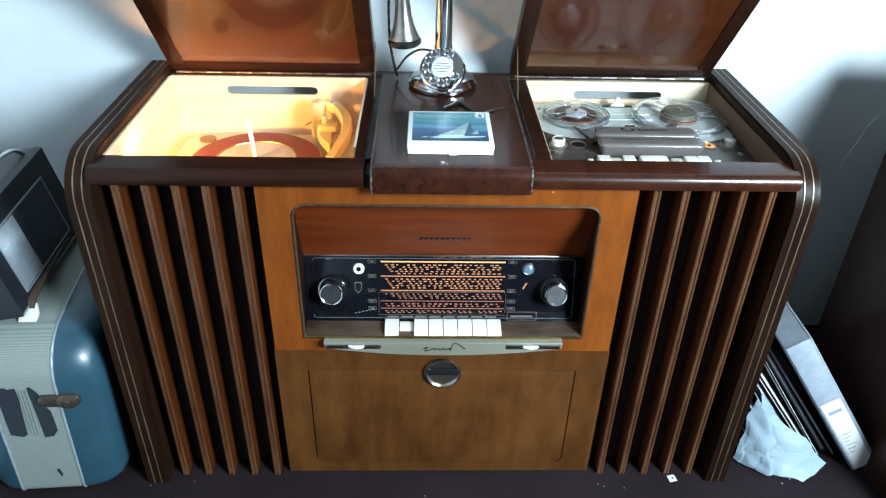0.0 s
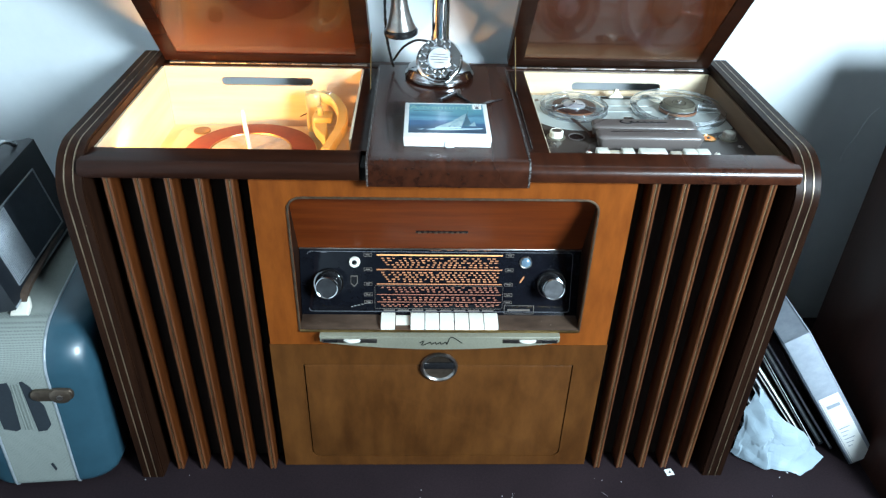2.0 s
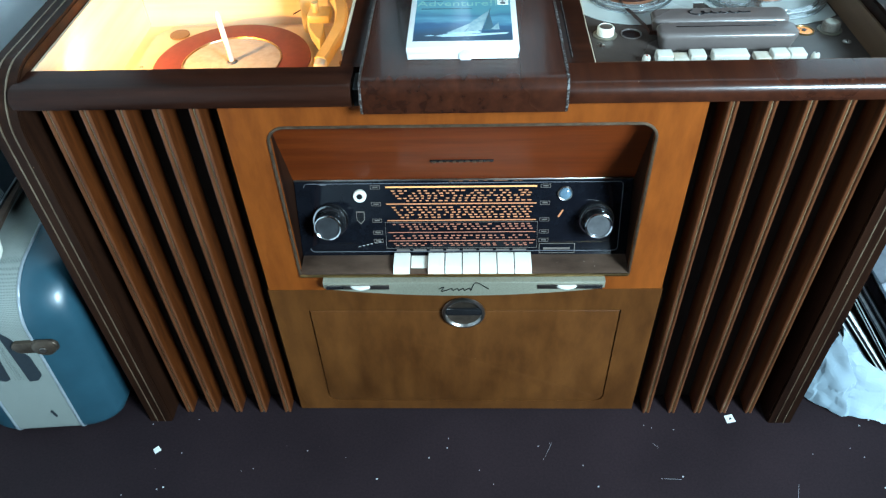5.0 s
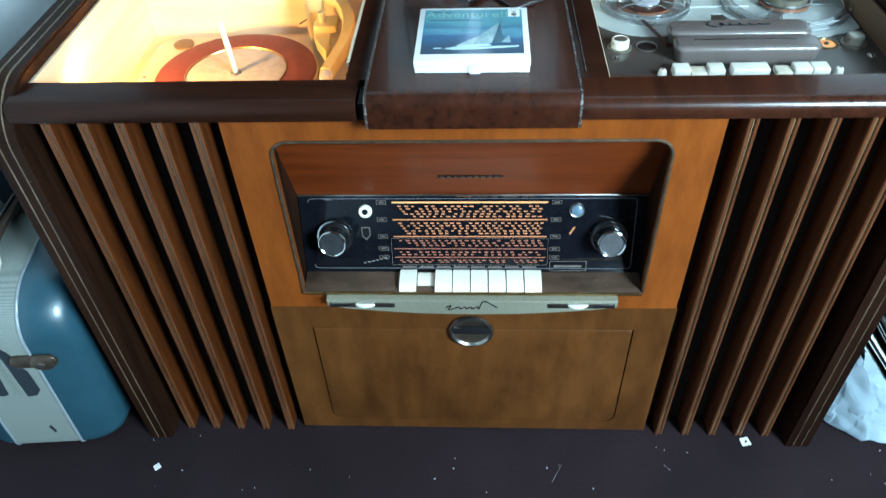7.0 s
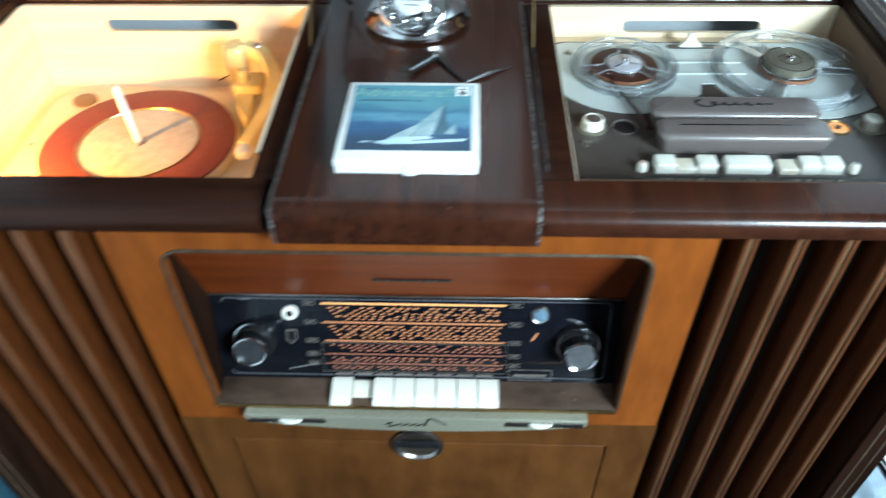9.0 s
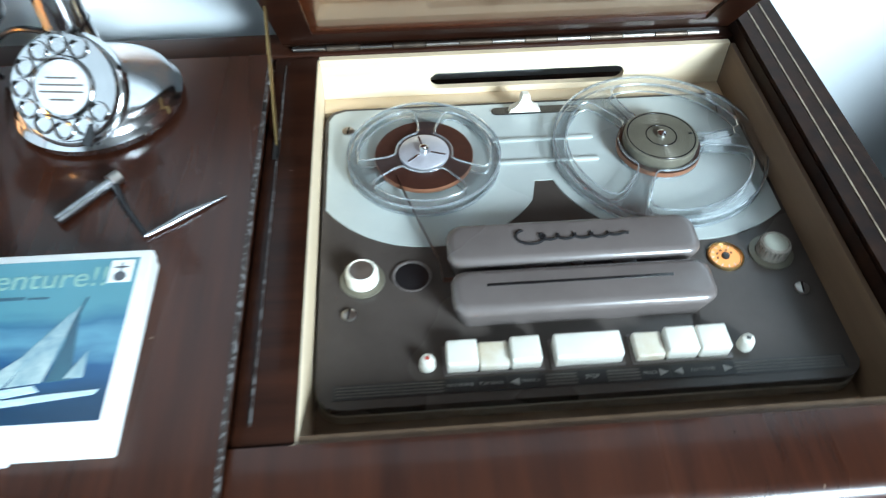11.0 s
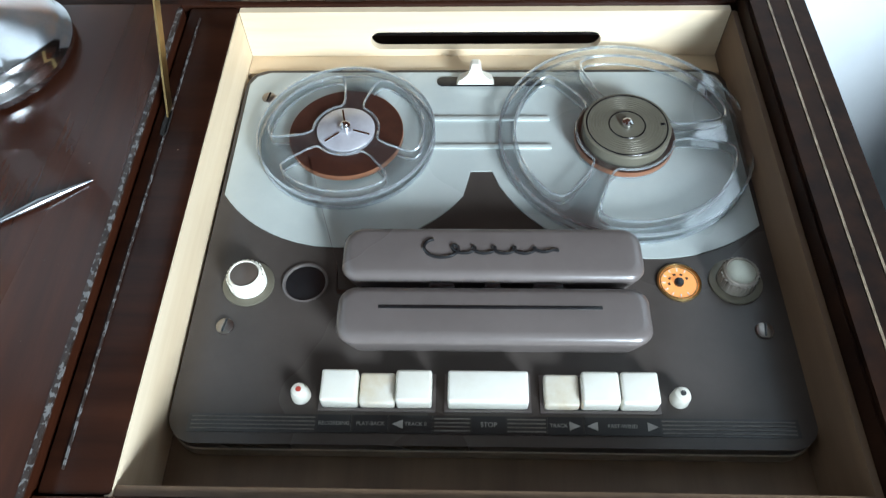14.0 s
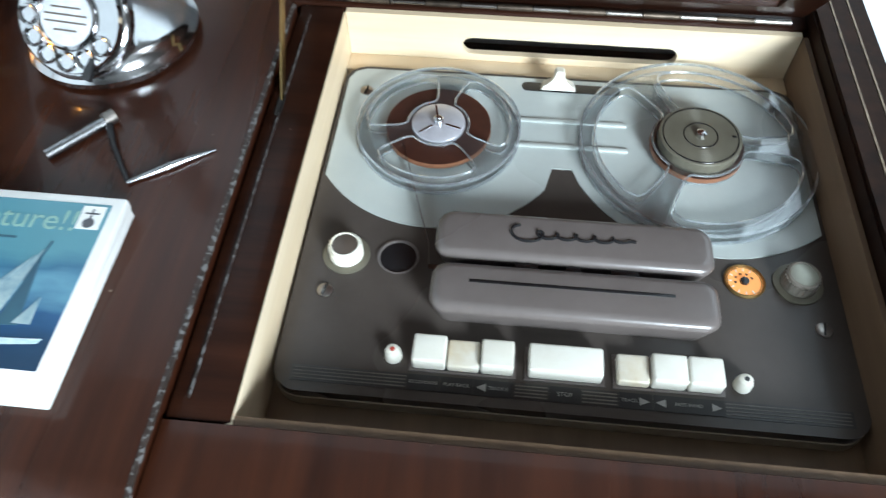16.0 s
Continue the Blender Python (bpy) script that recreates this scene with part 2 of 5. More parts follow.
M_silver = surface("silver_grille", (0.44, 0.48, 0.51), (0.30, 0.33, 0.36), 0.45, metal=0.4, scale=60, bump=0.03)
M_torn = surface("bare_torn_patch", (0.012, 0.020, 0.028), (0.008, 0.012, 0.018), 0.8, scale=200, bump=0.4)
M_wall = surface("painted_plaster", (0.67, 0.705, 0.72), (0.61, 0.645, 0.66), 0.75, scale=14, bump=0.15, big=1.5)
# ceiling is out of view; its dull colour holds back bounced light
M_ceiling = surface("dark_unseen_ceiling", (0.16, 0.15, 0.14), (0.12, 0.115, 0.11), 0.85, scale=10, bump=0.05)
M_floor = surface("dark_plum_carpet", (0.022, 0.0130, 0.0155), (0.010, 0.006, 0.0075), 0.72, scale=240, bump=0.35, big=5,
                  spots=(0.14, 0.11, 0.12), spot_scale=120, spot_at=0.775, spec=0.15)
M_wardrobe = surface("dark_mahogany", (0.035, 0.012, 0.008), (0.016, 0.006, 0.004), 0.42, scale=40, stretch=VERT, bump=0.1, coat=0.1, spec=0.2)
M_binder = surface("grey_binder_board", (0.33, 0.36, 0.41), (0.24, 0.27, 0.31), 0.5, scale=60, bump=0.05)
M_paper = surface("paper_edges", (0.70, 0.72, 0.74), (0.40, 0.42, 0.45), 0.7, scale=60, stretch=(1, 1, 1), bump=0.15)
M_bag = surface("white_plastic_bag", (0.36, 0.45, 0.51), (0.28, 0.36, 0.42), 0.34, scale=12, bump=0.1)
M_slate = surface("slate_sleeve", (0.05, 0.065, 0.085), (0.03, 0.04, 0.05), 0.4, scale=50, bump=0.1)


def tweed():
    """Cream and grey woven cloth: fine warp and weft."""
    m, n, l, b = nodes_of("cream_tweed_cloth")
    tc = n.new("ShaderNodeTexCoord")
    w = []
    for axis, sc in (('X', 900.0), ('Z', 640.0)):
        wv = n.new("ShaderNodeTexWave")
        wv.bands_direction = axis
        wv.inputs["Scale"].default_value = sc / 6.283
        wv.inputs["Distortion"].default_value = 0.6
        wv.inputs["Detail"].default_value = 1
        l.new(tc.outputs["Object"], wv.inputs["Vector"])
        w.append(wv)
    mul = n.new("ShaderNodeMath")
    mul.operation = 'MULTIPLY'
    l.new(w[0].outputs["Fac"], mul.inputs[0])
    l.new(w[1].outputs["Fac"], mul.inputs[1])
    ramp = n.new("ShaderNodeValToRGB")
    ramp.color_ramp.elements[0].color = (0.250, 0.275, 0.250, 1)
    ramp.color_ramp.elements[1].color = (0.120, 0.138, 0.132, 1)
    ramp.color_ramp.elements[0].position = 0.15
    ramp.color_ramp.elements[1].position = 0.85
    l.new(mul.outputs[0], ramp.inputs[0])
    l.new(ramp.outputs[0], b.inputs["Base Color"])
    b.inputs["Roughness"].default_value = 0.8
    bp = n.new("ShaderNodeBump")
    bp.inputs["Strength"].default_value = 0.3
    bp.inputs["Distance"].default_value = 0.0008
    l.new(mul.outputs[0], bp.inputs["Height"])
    l.new(bp.outputs[0], b.inputs["Normal"])
    return m


def sea_print():
    """Printed cover: pale cloudy sky above, deep blue sea below, a cloudy band between."""
    m, n, l, b = nodes_of("printed_sea_cover")
    tc = n.new("ShaderNodeTexCoord")
    sp = n.new("ShaderNodeSeparateXYZ")
    l.new(tc.outputs["Object"], sp.inputs[0])
    ns = n.new("ShaderNodeTexNoise")
    ns.inputs["Scale"].default_value = 28
    ns.inputs["Detail"].default_value = 7
    mp = n.new("ShaderNodeMapping")
    mp.inputs["Scale"].default_value = (0.5, 1.6, 1)
    l.new(tc.outputs["Object"], mp.inputs[0])
    l.new(mp.outputs[0], ns.inputs["Vector"])
    mr = n.new("ShaderNodeMapRange")
    mr.inputs["From Min"].default_value = -0.048
    mr.inputs["From Max"].default_value = 0.058
    l.new(sp.outputs["Y"], mr.inputs[0])
    ad = n.new("ShaderNodeMath")
    ad.operation = 'MULTIPLY_ADD'
    ad.inputs[1].default_value = 0.50
    l.new(ns.outputs["Fac"], ad.inputs[0])
    l.new(mr.outputs[0], ad.inputs[2])
    ramp = n.new("ShaderNodeValToRGB")
    e = ramp.color_ramp.elements
    e[0].position, e[0].color = 0.10, (0.008, 0.026, 0.050, 1)
    e[1].position, e[1].color = 1.0, (0.075, 0.24, 0.29, 1)
    for p, c in ((0.36, (0.010, 0.045, 0.095, 1)), (0.58, (0.016, 0.085, 0.19, 1)), (0.70, (0.10, 0.27, 0.36, 1)), (0.84, (0.028, 0.13, 0.22, 1))):
        x = e.new(p)
        x.color = c
    l.new(ad.outputs[0], ramp.inputs[0])
    l.new(ramp.outputs[0], b.inputs["Base Color"])
    b.inputs["Roughness"].default_value = 0.28
    return m


M_tweed = tweed()
M_sea = sea_print()


# ---- building helpers ----
def part(name, bm, material, parent=None, label="", smooth=True):
    """Link a bmesh as one mesh object under a thing or a part."""
    me = bpy.data.meshes.new(name)
    bmesh.ops.recalc_face_normals(bm, faces=bm.faces)
    bm.to_mesh(me)
    bm.free()
    me.materials.append(material)
    if smooth:
        me.shade_smooth()
        me.set_sharp_from_angle(angle=radians(38))
    ob = new(name, me)
    if parent:
        ob.parent = parent
    if label:
        ob["label"] = label
    return ob


def again(ob, m, parent=None):
    """A second object on the same mesh."""
    o = new(ob.name.split(".")[0], ob.data)
    o.parent = parent or ob.parent
    o.matrix_basis = m
    return o


def thing(name, label, category, at=None, group="", kind=""):
    e = new(name)
    e.empty_display_size = 0.05
    if at is not None:
        e.matrix_world = at
    return tagged(e, label, category, group, kind)


def box(x0, x1, y0, y1, z0, z1, r=0.0, seg=2, bm=None, m=None):
    bm = bm or bmesh.new()
    mat = Matrix.LocRotScale(((x0 + x1) / 2, (y0 + y1) / 2, (z0 + z1) / 2), None, (abs(x1 - x0), abs(y1 - y0), abs(z1 - z0)))
    if m is not None:
        mat = m @ mat
    vs = bmesh.ops.create_cube(bm, size=1, matrix=mat)["verts"]
    if r:
        es = list({e for v in vs for e in v.link_edges})
        bmesh.ops.bevel(bm, geom=es, offset=r, segments=seg, profile=0.5, affect='EDGES', clamp_overlap=True)
    return bm


def lathe(profile, n=40, bm=None, m=None):
    """Turn (radius, height) pairs round the z axis."""
    bm = bm or bmesh.new()
    m = m or Matrix.Identity(4)
    rings = []
    for r, z in profile:
        if r < 1e-6:
            rings.append([bm.verts.new(m @ Vector((0, 0, z)))])
        else:
            rings.append([bm.verts.new(m @ Vector((r * math.cos(2 * math.pi * i / n), r * math.sin(2 * math.pi * i / n), z))) for i in range(n)])
    for a, b in zip(rings, rings[1:]):
        for i in range(n):
            j = (i + 1) % n
            f = [a[i % len(a)], a[j % len(a)], b[j % len(b)], b[i % len(b)]]
            f = [v for k, v in enumerate(f) if v not in f[:k]]
            if len(f) > 2:
                bm.faces.new(f)
    return bm


def prism(points, depth, m=None, bm=None, r=0.0):
    """Extrude a closed outline in (x, y) upwards by depth."""
    bm = bm or bmesh.new()
    m = m or Matrix.Identity(4)
    lo = [bm.verts.new(m @ Vector((x, y, 0))) for x, y in points]
    hi = [bm.verts.new(m @ Vector((x, y, depth))) for x, y in points]
    n = len(points)
    top = bm.faces.new(hi)
    bm.faces.new(lo[::-1])
    for i in range(n):
        j = (i + 1) % n
        bm.faces.new([lo[i], lo[j], hi[j], hi[i]])
    if r:
        bmesh.ops.bevel(bm, geom=list(top.edges), offset=r, segments=3, profile=0.5, affect='EDGES', clamp_overlap=True)
    return bm


def sweep(path, section, side, closed=False, bm=None):
    """Sweep a closed section (a, b) along a path; a runs along the fixed vector side, b along its normal to the path."""
    bm = bm or bmesh.new()
    side = Vector(side).normalized()
    rings = []
    n = len(path)
    for i, p in enumerate(path):
        p = Vector(p)
        t = Vector(path[min(i + 1, n - 1)]) - Vector(path[max(i - 1, 0)])
        t.normalize()
        up = side.cross(t).normalized()
        rings.append([bm.verts.new(p + side * a + up * b) for a, b in section])
    k = len(section)
    for a, b in zip(rings, rings[1:]):
        for i in range(k):
            j = (i + 1) % k
            bm.faces.new([a[i], a[j], b[j], b[i]])
    bm.faces.new(rings[0][::-1])
    bm.faces.new(rings[-1])
    return bm


def tube(path, r, n=10, bm=None, ends=None):
    """A round rod along a path; r is one radius or one a point."""
    bm = bm or bmesh.new()
    pts = [Vector(p) for p in path]
    rs = r if isinstance(r, (list, tuple)) else [r] * len(pts)
    rings = []
    ref = Vector((0.31, 0.52, 0.79))
    for i, p in enumerate(pts):
        t = (pts[min(i + 1, len(pts) - 1)] - pts[max(i - 1, 0)]).normalized()
        u = t.cross(ref).normalized()
        v = t.cross(u)
        rings.append([bm.verts.new(p + (u * math.cos(2 * math.pi * k / n) + v * math.sin(2 * math.pi * k / n)) * rs[i]) for k in range(n)])
    for a, b in zip(rings, rings[1:]):
        for k in range(n):
            j = (k + 1) % n
            bm.faces.new([a[k], a[j], b[j], b[k]])
    bm.faces.new(rings[0][::-1])
    bm.faces.new(rings[-1])
    return bm


def bend(points, steps=8):
    """A smooth curve through points."""
    p = [Vector(q) for q in points]
    p = [2 * p[0] - p[1]] + p + [2 * p[-1] - p[-2]]
    out = []
    for i in range(1, len(p) - 2):
        for s in range(steps):
            t = s / steps
            a, b, c, d = p[i - 1:i + 3]
            out.append(0.5 * (2 * b + (c - a) * t + (2 * a - 5 * b + 4 * c - d) * t * t + (3 * b - a - 3 * c + d) * t ** 3))
    return out + [p[-2]]


def rounded(x0, x1, y0, y1, r, n=6, corners=(1, 1, 1, 1)):
    """Outline of a rectangle with rounded corners: bottom left, bottom right, top right, top left."""
    out = []
    for (cx, cy, a0), use in zip(((x0, y0, 180), (x1, y0, 270), (x1, y1, 0), (x0, y1, 90)), corners):
        if not use:
            out.append((cx, cy))
            continue
        ox, oy = (cx + r if cx == x0 else cx - r), (cy + r if cy == y0 else cy - r)
        for k in range(n + 1):
            a = radians(a0 + 90 * k / n)
            out.append((ox + r * math.cos(a), oy + r * math.sin(a)))
    return out


def holed(outer, hole, depth, m=None):
    """A flat board with one opening: outer = x0, x1, y0, y1; hole is an outline. Both sides and both rims are closed."""
    m = m or Matrix.Identity(4)
    x0, x1, y0, y1 = outer
    cx = sum(p[0] for p in hole) / len(hole)
    cy = sum(p[1] for p in hole) / len(hole)

    def at_edge(a):
        dx, dy = math.cos(a), math.sin(a)
        t = min(((x1 - cx) / dx if dx > 1e-9 else (x0 - cx) / dx if dx < -1e-9 else 1e9),
                ((y1 - cy) / dy if dy > 1e-9 else (y0 - cy) / dy if dy < -1e-9 else 1e9))
        return cx + t * dx, cy + t * dy

    def in_hole(a):
        d = Vector((math.cos(a), math.sin(a)))
        best = None
        for i in range(len(hole)):
            p, q = Vector(hole[i]) - Vector((cx, cy)), Vector(hole[(i + 1) % len(hole)]) - Vector((cx, cy))
            e = q - p
            den = d.x * e.y - d.y * e.x
            if abs(den) < 1e-12:
                continue
            t = (p.x * e.y - p.y * e.x) / den
            s = (p.x * d.y - p.y * d.x) / den
            if t > 0 and -1e-6 <= s <= 1 + 1e-6:
                best = t if best is None else min(best, t)
        return cx + best * d.x, cy + best * d.y

    angles = [math.atan2(y - cy, x - cx) for x, y in hole]
    angles += [math.atan2(y - cy, x - cx) for x in (x0, x1) for y in (y0, y1)]
    angles = sorted(set(round(a, 6) for a in angles))
    bm = bmesh.new()
    rings = []
    for z in (0, depth):
        for fn in (at_edge, in_hole):
            rings.append([bm.verts.new(m @ Vector((*fn(a), z))) for a in angles])
    ol, hl, oh, hh = rings
    n = len(angles)
    for i in range(n):
        j = (i + 1) % n
        for a, b in ((ol, hl), (hh, oh), (oh, ol), (hl, hh)):
            bm.faces.new([a[i], a[j], b[j], b[i]])
    return bm


def words(name, text, size, m, material, parent, extrude=0.0002):
    """Flat lettering in the built-in font, as a mesh; m puts its centre."""
    cu = bpy.data.curves.new(name, 'FONT')
    cu.body, cu.size, cu.extrude, cu.align_x, cu.align_y = text, size, extrude, 'CENTER', 'CENTER'
    tmp = bpy.data.objects.new(name, cu)
    scene.collection.objects.link(tmp)
    me = bpy.data.meshes.new_from_object(tmp)
    bpy.data.objects.remove(tmp)
    me.materials.clear()
    me.materials.append(material)
    me.transform(m)
    ob = new(name, me)
    ob.parent = parent
    return ob


# xz plane seen from the front: outline (x, z) -> board at depth y, growing towards -y
def front(y):
    return Matrix(((1, 0, 0, 0), (0, 0, -1, y), (0, 1, 0, 0), (0, 0, 0, 1)))


# ---- the room ----
X0, X1, Y0, Y1, H = -1.02, 1.44, -3.2, 0.50, 2.45
tagged(part("floor", box(X0 - 0.1, X1 + 0.1, Y0 - 0.1, Y1 + 0.1, -0.08, 0.0), M_floor), "dark plum carpet floor with pale crumbs and lint", "floor", kind="structure")
tagged(part("ceiling", box(X0 - 0.1, X1 + 0.1, Y0 - 0.1, Y1 + 0.1, H, H + 0.08), M_ceiling), "unseen ceiling, added dull to cut bounced light", "ceiling", kind="structure")
tagged(part("wall_north", box(X0 - 0.1, X1 + 0.1, Y1, Y1 + 0.1, 0, H), M_wall), "white painted plaster wall behind the cabinet", "wall", kind="structure")
tagged(part("wall_west", box(X0 - 0.1, X0, Y0, Y1, 0, H), M_wall), "white painted plaster wall beside the suitcase", "wall", kind="structure")
tagged(part("wall_return", box(X0 + 0.002, -0.962, Y0 + 0.002, -0.075, 0.001, H - 0.001), M_wall), "white painted return of the wall", "wall", kind="structure")
tagged(part("baseboard", box(-0.961, -0.950, Y0 + 0.004, -0.073, 0.001, 0.085, 0.003), M_wall), "white painted baseboard", "baseboard", kind="structure")
# unseen south and east walls, kept dark so that they bounce little light
M_unseen_wall = surface("dark_unseen_wall", (0.060, 0.045, 0.036), (0.042, 0.030, 0.024), 0.8, scale=20, bump=0.1)
tagged(part("wall_south", box(X0 - 0.1, X1 + 0.1, Y0 - 0.1, Y0, 0, H), M_unseen_wall), "unseen wall, added dark to cut bounced light", "wall", kind="structure")
east = Matrix(((0, 0, 1, X1), (1, 0, 0, 0), (0, 1, 0, 0), (0, 0, 0, 1)))
WY0, WY1, WZ0, WZ1 = -2.17, -0.97, 0.98, 2.18
tagged(part("wall_east", holed((Y0, Y1, 0, H), [(WY0, WZ0), (WY1, WZ0), (WY1, WZ1), (WY0, WZ1)], 0.1, east), M_unseen_wall, smooth=False),
       "unseen wall with a window opening, added dark to cut bounced light", "wall", kind="structure")
window = thing("window_1", "white painted window with two clear panes", "window", kind="structure")
M_frame = surface("white_window_paint", (0.78, 0.78, 0.76), (0.70, 0.70, 0.68), 0.4, scale=30, bump=0.03)
part("window_frame", holed((WY0, WY1, WZ0, WZ1), [(WY0 + 0.05, WZ0 + 0.05), (WY1 - 0.05, WZ0 + 0.05), (WY1 - 0.05, WZ1 - 0.05), (WY0 + 0.05, WZ1 - 0.05)], 0.05,
                           Matrix.Translation((0.045, 0, 0)) @ east), M_frame, window)
part("mullion", box(X1 + 0.05, X1 + 0.09, -1.595, -1.545, WZ0 + 0.05, WZ1 - 0.05, 0.005), M_frame, window)
part("window_sill", box(X1 - 0.08, X1 - 0.002, WY0 - 0.05, WY1 + 0.05, WZ0 - 0.04, WZ0 - 0.002, 0.006), M_frame, window)
M_pane = clear("window_glass", (0.97, 0.98, 0.98), 0.02, 1.45)
for a, b in ((WY0 + 0.05, -1.595), (-1.545, WY1 - 0.05)):
    p = part("pane", box(X1 + 0.068, X1 + 0.072, a, b, WZ0 + 0.05, WZ1 - 0.05), M_pane, window)
    p.visible_shadow = False

tagged(part("trim", tube(bend([(0.955, 0.4995, 0.475), (0.958, 0.4995, 0.505), (0.974, 0.4995, 0.545), (0.985, 0.4995, 0.588), (1.003, 0.4995, 0.612)], 5), 0.0014, 6), M_wall),
       "raised seam in the plaster of the wall", "plaster seam", kind="structure")

# ---- the music cabinet ----
cab = thing("music_cabinet", "dark walnut radiogram cabinet with ribbed speaker bays and both lids open", "radiogram")
SIDE_IN, SIDE_OUT, TOPZ = 0.560, 0.603, 0.717


def profile_side(off=0.0):
    """The line of a side's front and top edge, drawn in by off."""
    y, z, r = -0.030 + off, 0.734 - off, 0.075
    pts = [(y, 0.0), (y, 0.25), (y, 0.5)]
    for k in range(13):
        a = radians(180 - 90 * k / 12)
        pts.append((y + r + r * math.cos(a), z - r + r * math.sin(a)))
    return pts + [(0.2, z), (0.452, z)]


def build_side(s):
    line = profile_side(0.006)
    outline = line + [(0.452, 0.0)]
    yz = Matrix(((0, 0, 1, 0), (1, 0, 0, 0), (0, 1, 0, 0), (0, 0, 0, 1)))
    x0 = min(s * SIDE_IN, s * SIDE_OUT)
    side = part("side_panel", prism(outline, SIDE_OUT - SIDE_IN, Matrix.Translation((x0, 0, 0)) @ yz), M_walnut_v, cab, "dark walnut side panel with rounded front corner")
    half = [(-0.0058, -0.004), (-0.0058, 0.003), (-0.004, 0.0055), (0.0, 0.0065), (0.004, 0.0055), (0.0058, 0.003), (0.0058, -0.004)]
    for k in range(3):
        xc = s * (SIDE_IN + 0.0073 + 0.0142 * k)
        path = [(xc, y, z) for y, z in profile_side(0.006)]
        part("ridge", sweep(path, [(a, -b) for a, b in half], (1, 0, 0)), M_walnut_v, side, "rounded walnut ridge along the edge")
    for k in range(2):
        xc = s * (SIDE_IN + 0.0144 + 0.0142 * k)
        path = [(xc, y, z) for y, z in profile_side(0.0035)]
        part("bead", sweep(path, [(-0.0008, -0.004), (-0.0008, 0.002), (0.0008, 0.002), (0.0008, -0.004)], (1, 0, 0)), M_bead, side, "thin worn gilt bead")
    return side


for s in (-1, 1):
    build_side(s)

# carcass behind the fronts
part("back_panel", box(-0.566, 0.566, 0.438, 0.452, 0.0, 0.655), M_walnut_v, cab)
part("base_board", box(-0.566, 0.566, 0.055, 0.437, 0.002, 0.02), M_walnut, cab)
part("hinge_rail", box(-0.566, 0.566, 0.416, 0.452, 0.7005, TOPZ, 0.003), M_walnut, cab)
for s in (-1, 1):
    part("speaker_cloth", box(min(s * 0.316, s * 0.566), max(s * 0.316, s * 0.566), 0.0335, 0.0365, 0.0, 0.687), M_cloth, cab, "black speaker cloth")
    part("divider", box(s * 0.31 - 0.006, s * 0.31 + 0.006, 0.013, 0.437, 0.021, 0.58), M_dark, cab)

# speaker fins: deep boards on edge with a moulded nose
nose = [(-0.0065, 0.033), (-0.0065, -0.003), (-0.0045, -0.0065), (-0.0022, -0.0065), (-0.0014, -0.0045), (0.0014, -0.0045),
        (0.0022, -0.0065), (0.0045, -0.0065), (0.0065, -0.003), (0.0065, 0.033)]
fin_first = None
for s in (-1, 1):
    for k in range(5):
        at = Matrix.Translation((s * (0.3405 + 0.0476 * k), 0, 0.001))
        if fin_first is None:
            fin_first = part("speaker_fin", prism(nose, 0.686), M_fin, cab)
            fin_first.matrix_basis = at
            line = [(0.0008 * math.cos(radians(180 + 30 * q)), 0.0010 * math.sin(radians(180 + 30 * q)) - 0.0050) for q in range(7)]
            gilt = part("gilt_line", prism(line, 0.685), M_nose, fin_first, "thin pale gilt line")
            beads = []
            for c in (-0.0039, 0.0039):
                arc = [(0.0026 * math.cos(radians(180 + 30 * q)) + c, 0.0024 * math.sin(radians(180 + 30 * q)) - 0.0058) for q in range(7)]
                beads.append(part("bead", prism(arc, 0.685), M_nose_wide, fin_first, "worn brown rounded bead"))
            fin = fin_first
        else:
            fin = again(fin_first, at)
            for o in (gilt, *beads):
                again(o, Matrix.Identity(4), fin)

# front rails below the lids
rail = [(0.036, TOPZ), (-0.006, TOPZ), (-0.014, TOPZ - 0.003), (-0.0185, TOPZ - 0.009), (-0.0195, TOPZ - 0.018), (-0.017, TOPZ - 0.026), (-0.012, TOPZ - 0.029), (0.036, TOPZ - 0.029)]
yz = Matrix(((0, 0, 1, 0), (1, 0, 0, 0), (0, 1, 0, 0), (0, 0, 0, 1)))
part("front_rail", prism(rail, 0.566 - 0.1325, Matrix.Translation((0.1325, 0, 0)) @ yz), M_top, cab, "polished rounded front rail")
part("front_rail", prism(rail, 0.566 - 0.135, Matrix.Translation((-0.566, 0, 0)) @ yz), M_walnut, cab, "dark rounded front rail")
# strips between the centre top and the compartments
part("frame_strip", box(0.1325, 0.1718, 0.037, 0.415, 0.66, TOPZ - 0.001, 0.003), M_walnut, cab)
part("frame_strip", box(-0.154, -0.1225, 0.037, 0.415, 0.664, TOPZ - 0.001, 0.003), M_walnut, cab)
part("gap_filler", box(-0.134, -0.1225, -0.006, 0.0365, 0.685, 0.708), M_dark, cab)
# centre top with its dropped front
ctop = [(0.405, 0.706), (0.405, 0.7265), (0.0, 0.7265), (-0.012, 0.7245), (-0.0195, 0.719), (-0.0225, 0.711), (-0.0225, 0.683), (-0.004, 0.683), (-0.004, 0.706)]
centre = part("centre_top", prism(ctop, 0.2525, Matrix.Translation((-0.1215, 0, 0)) @ yz), M_top, cab, "worn polished centre top with rounded front")
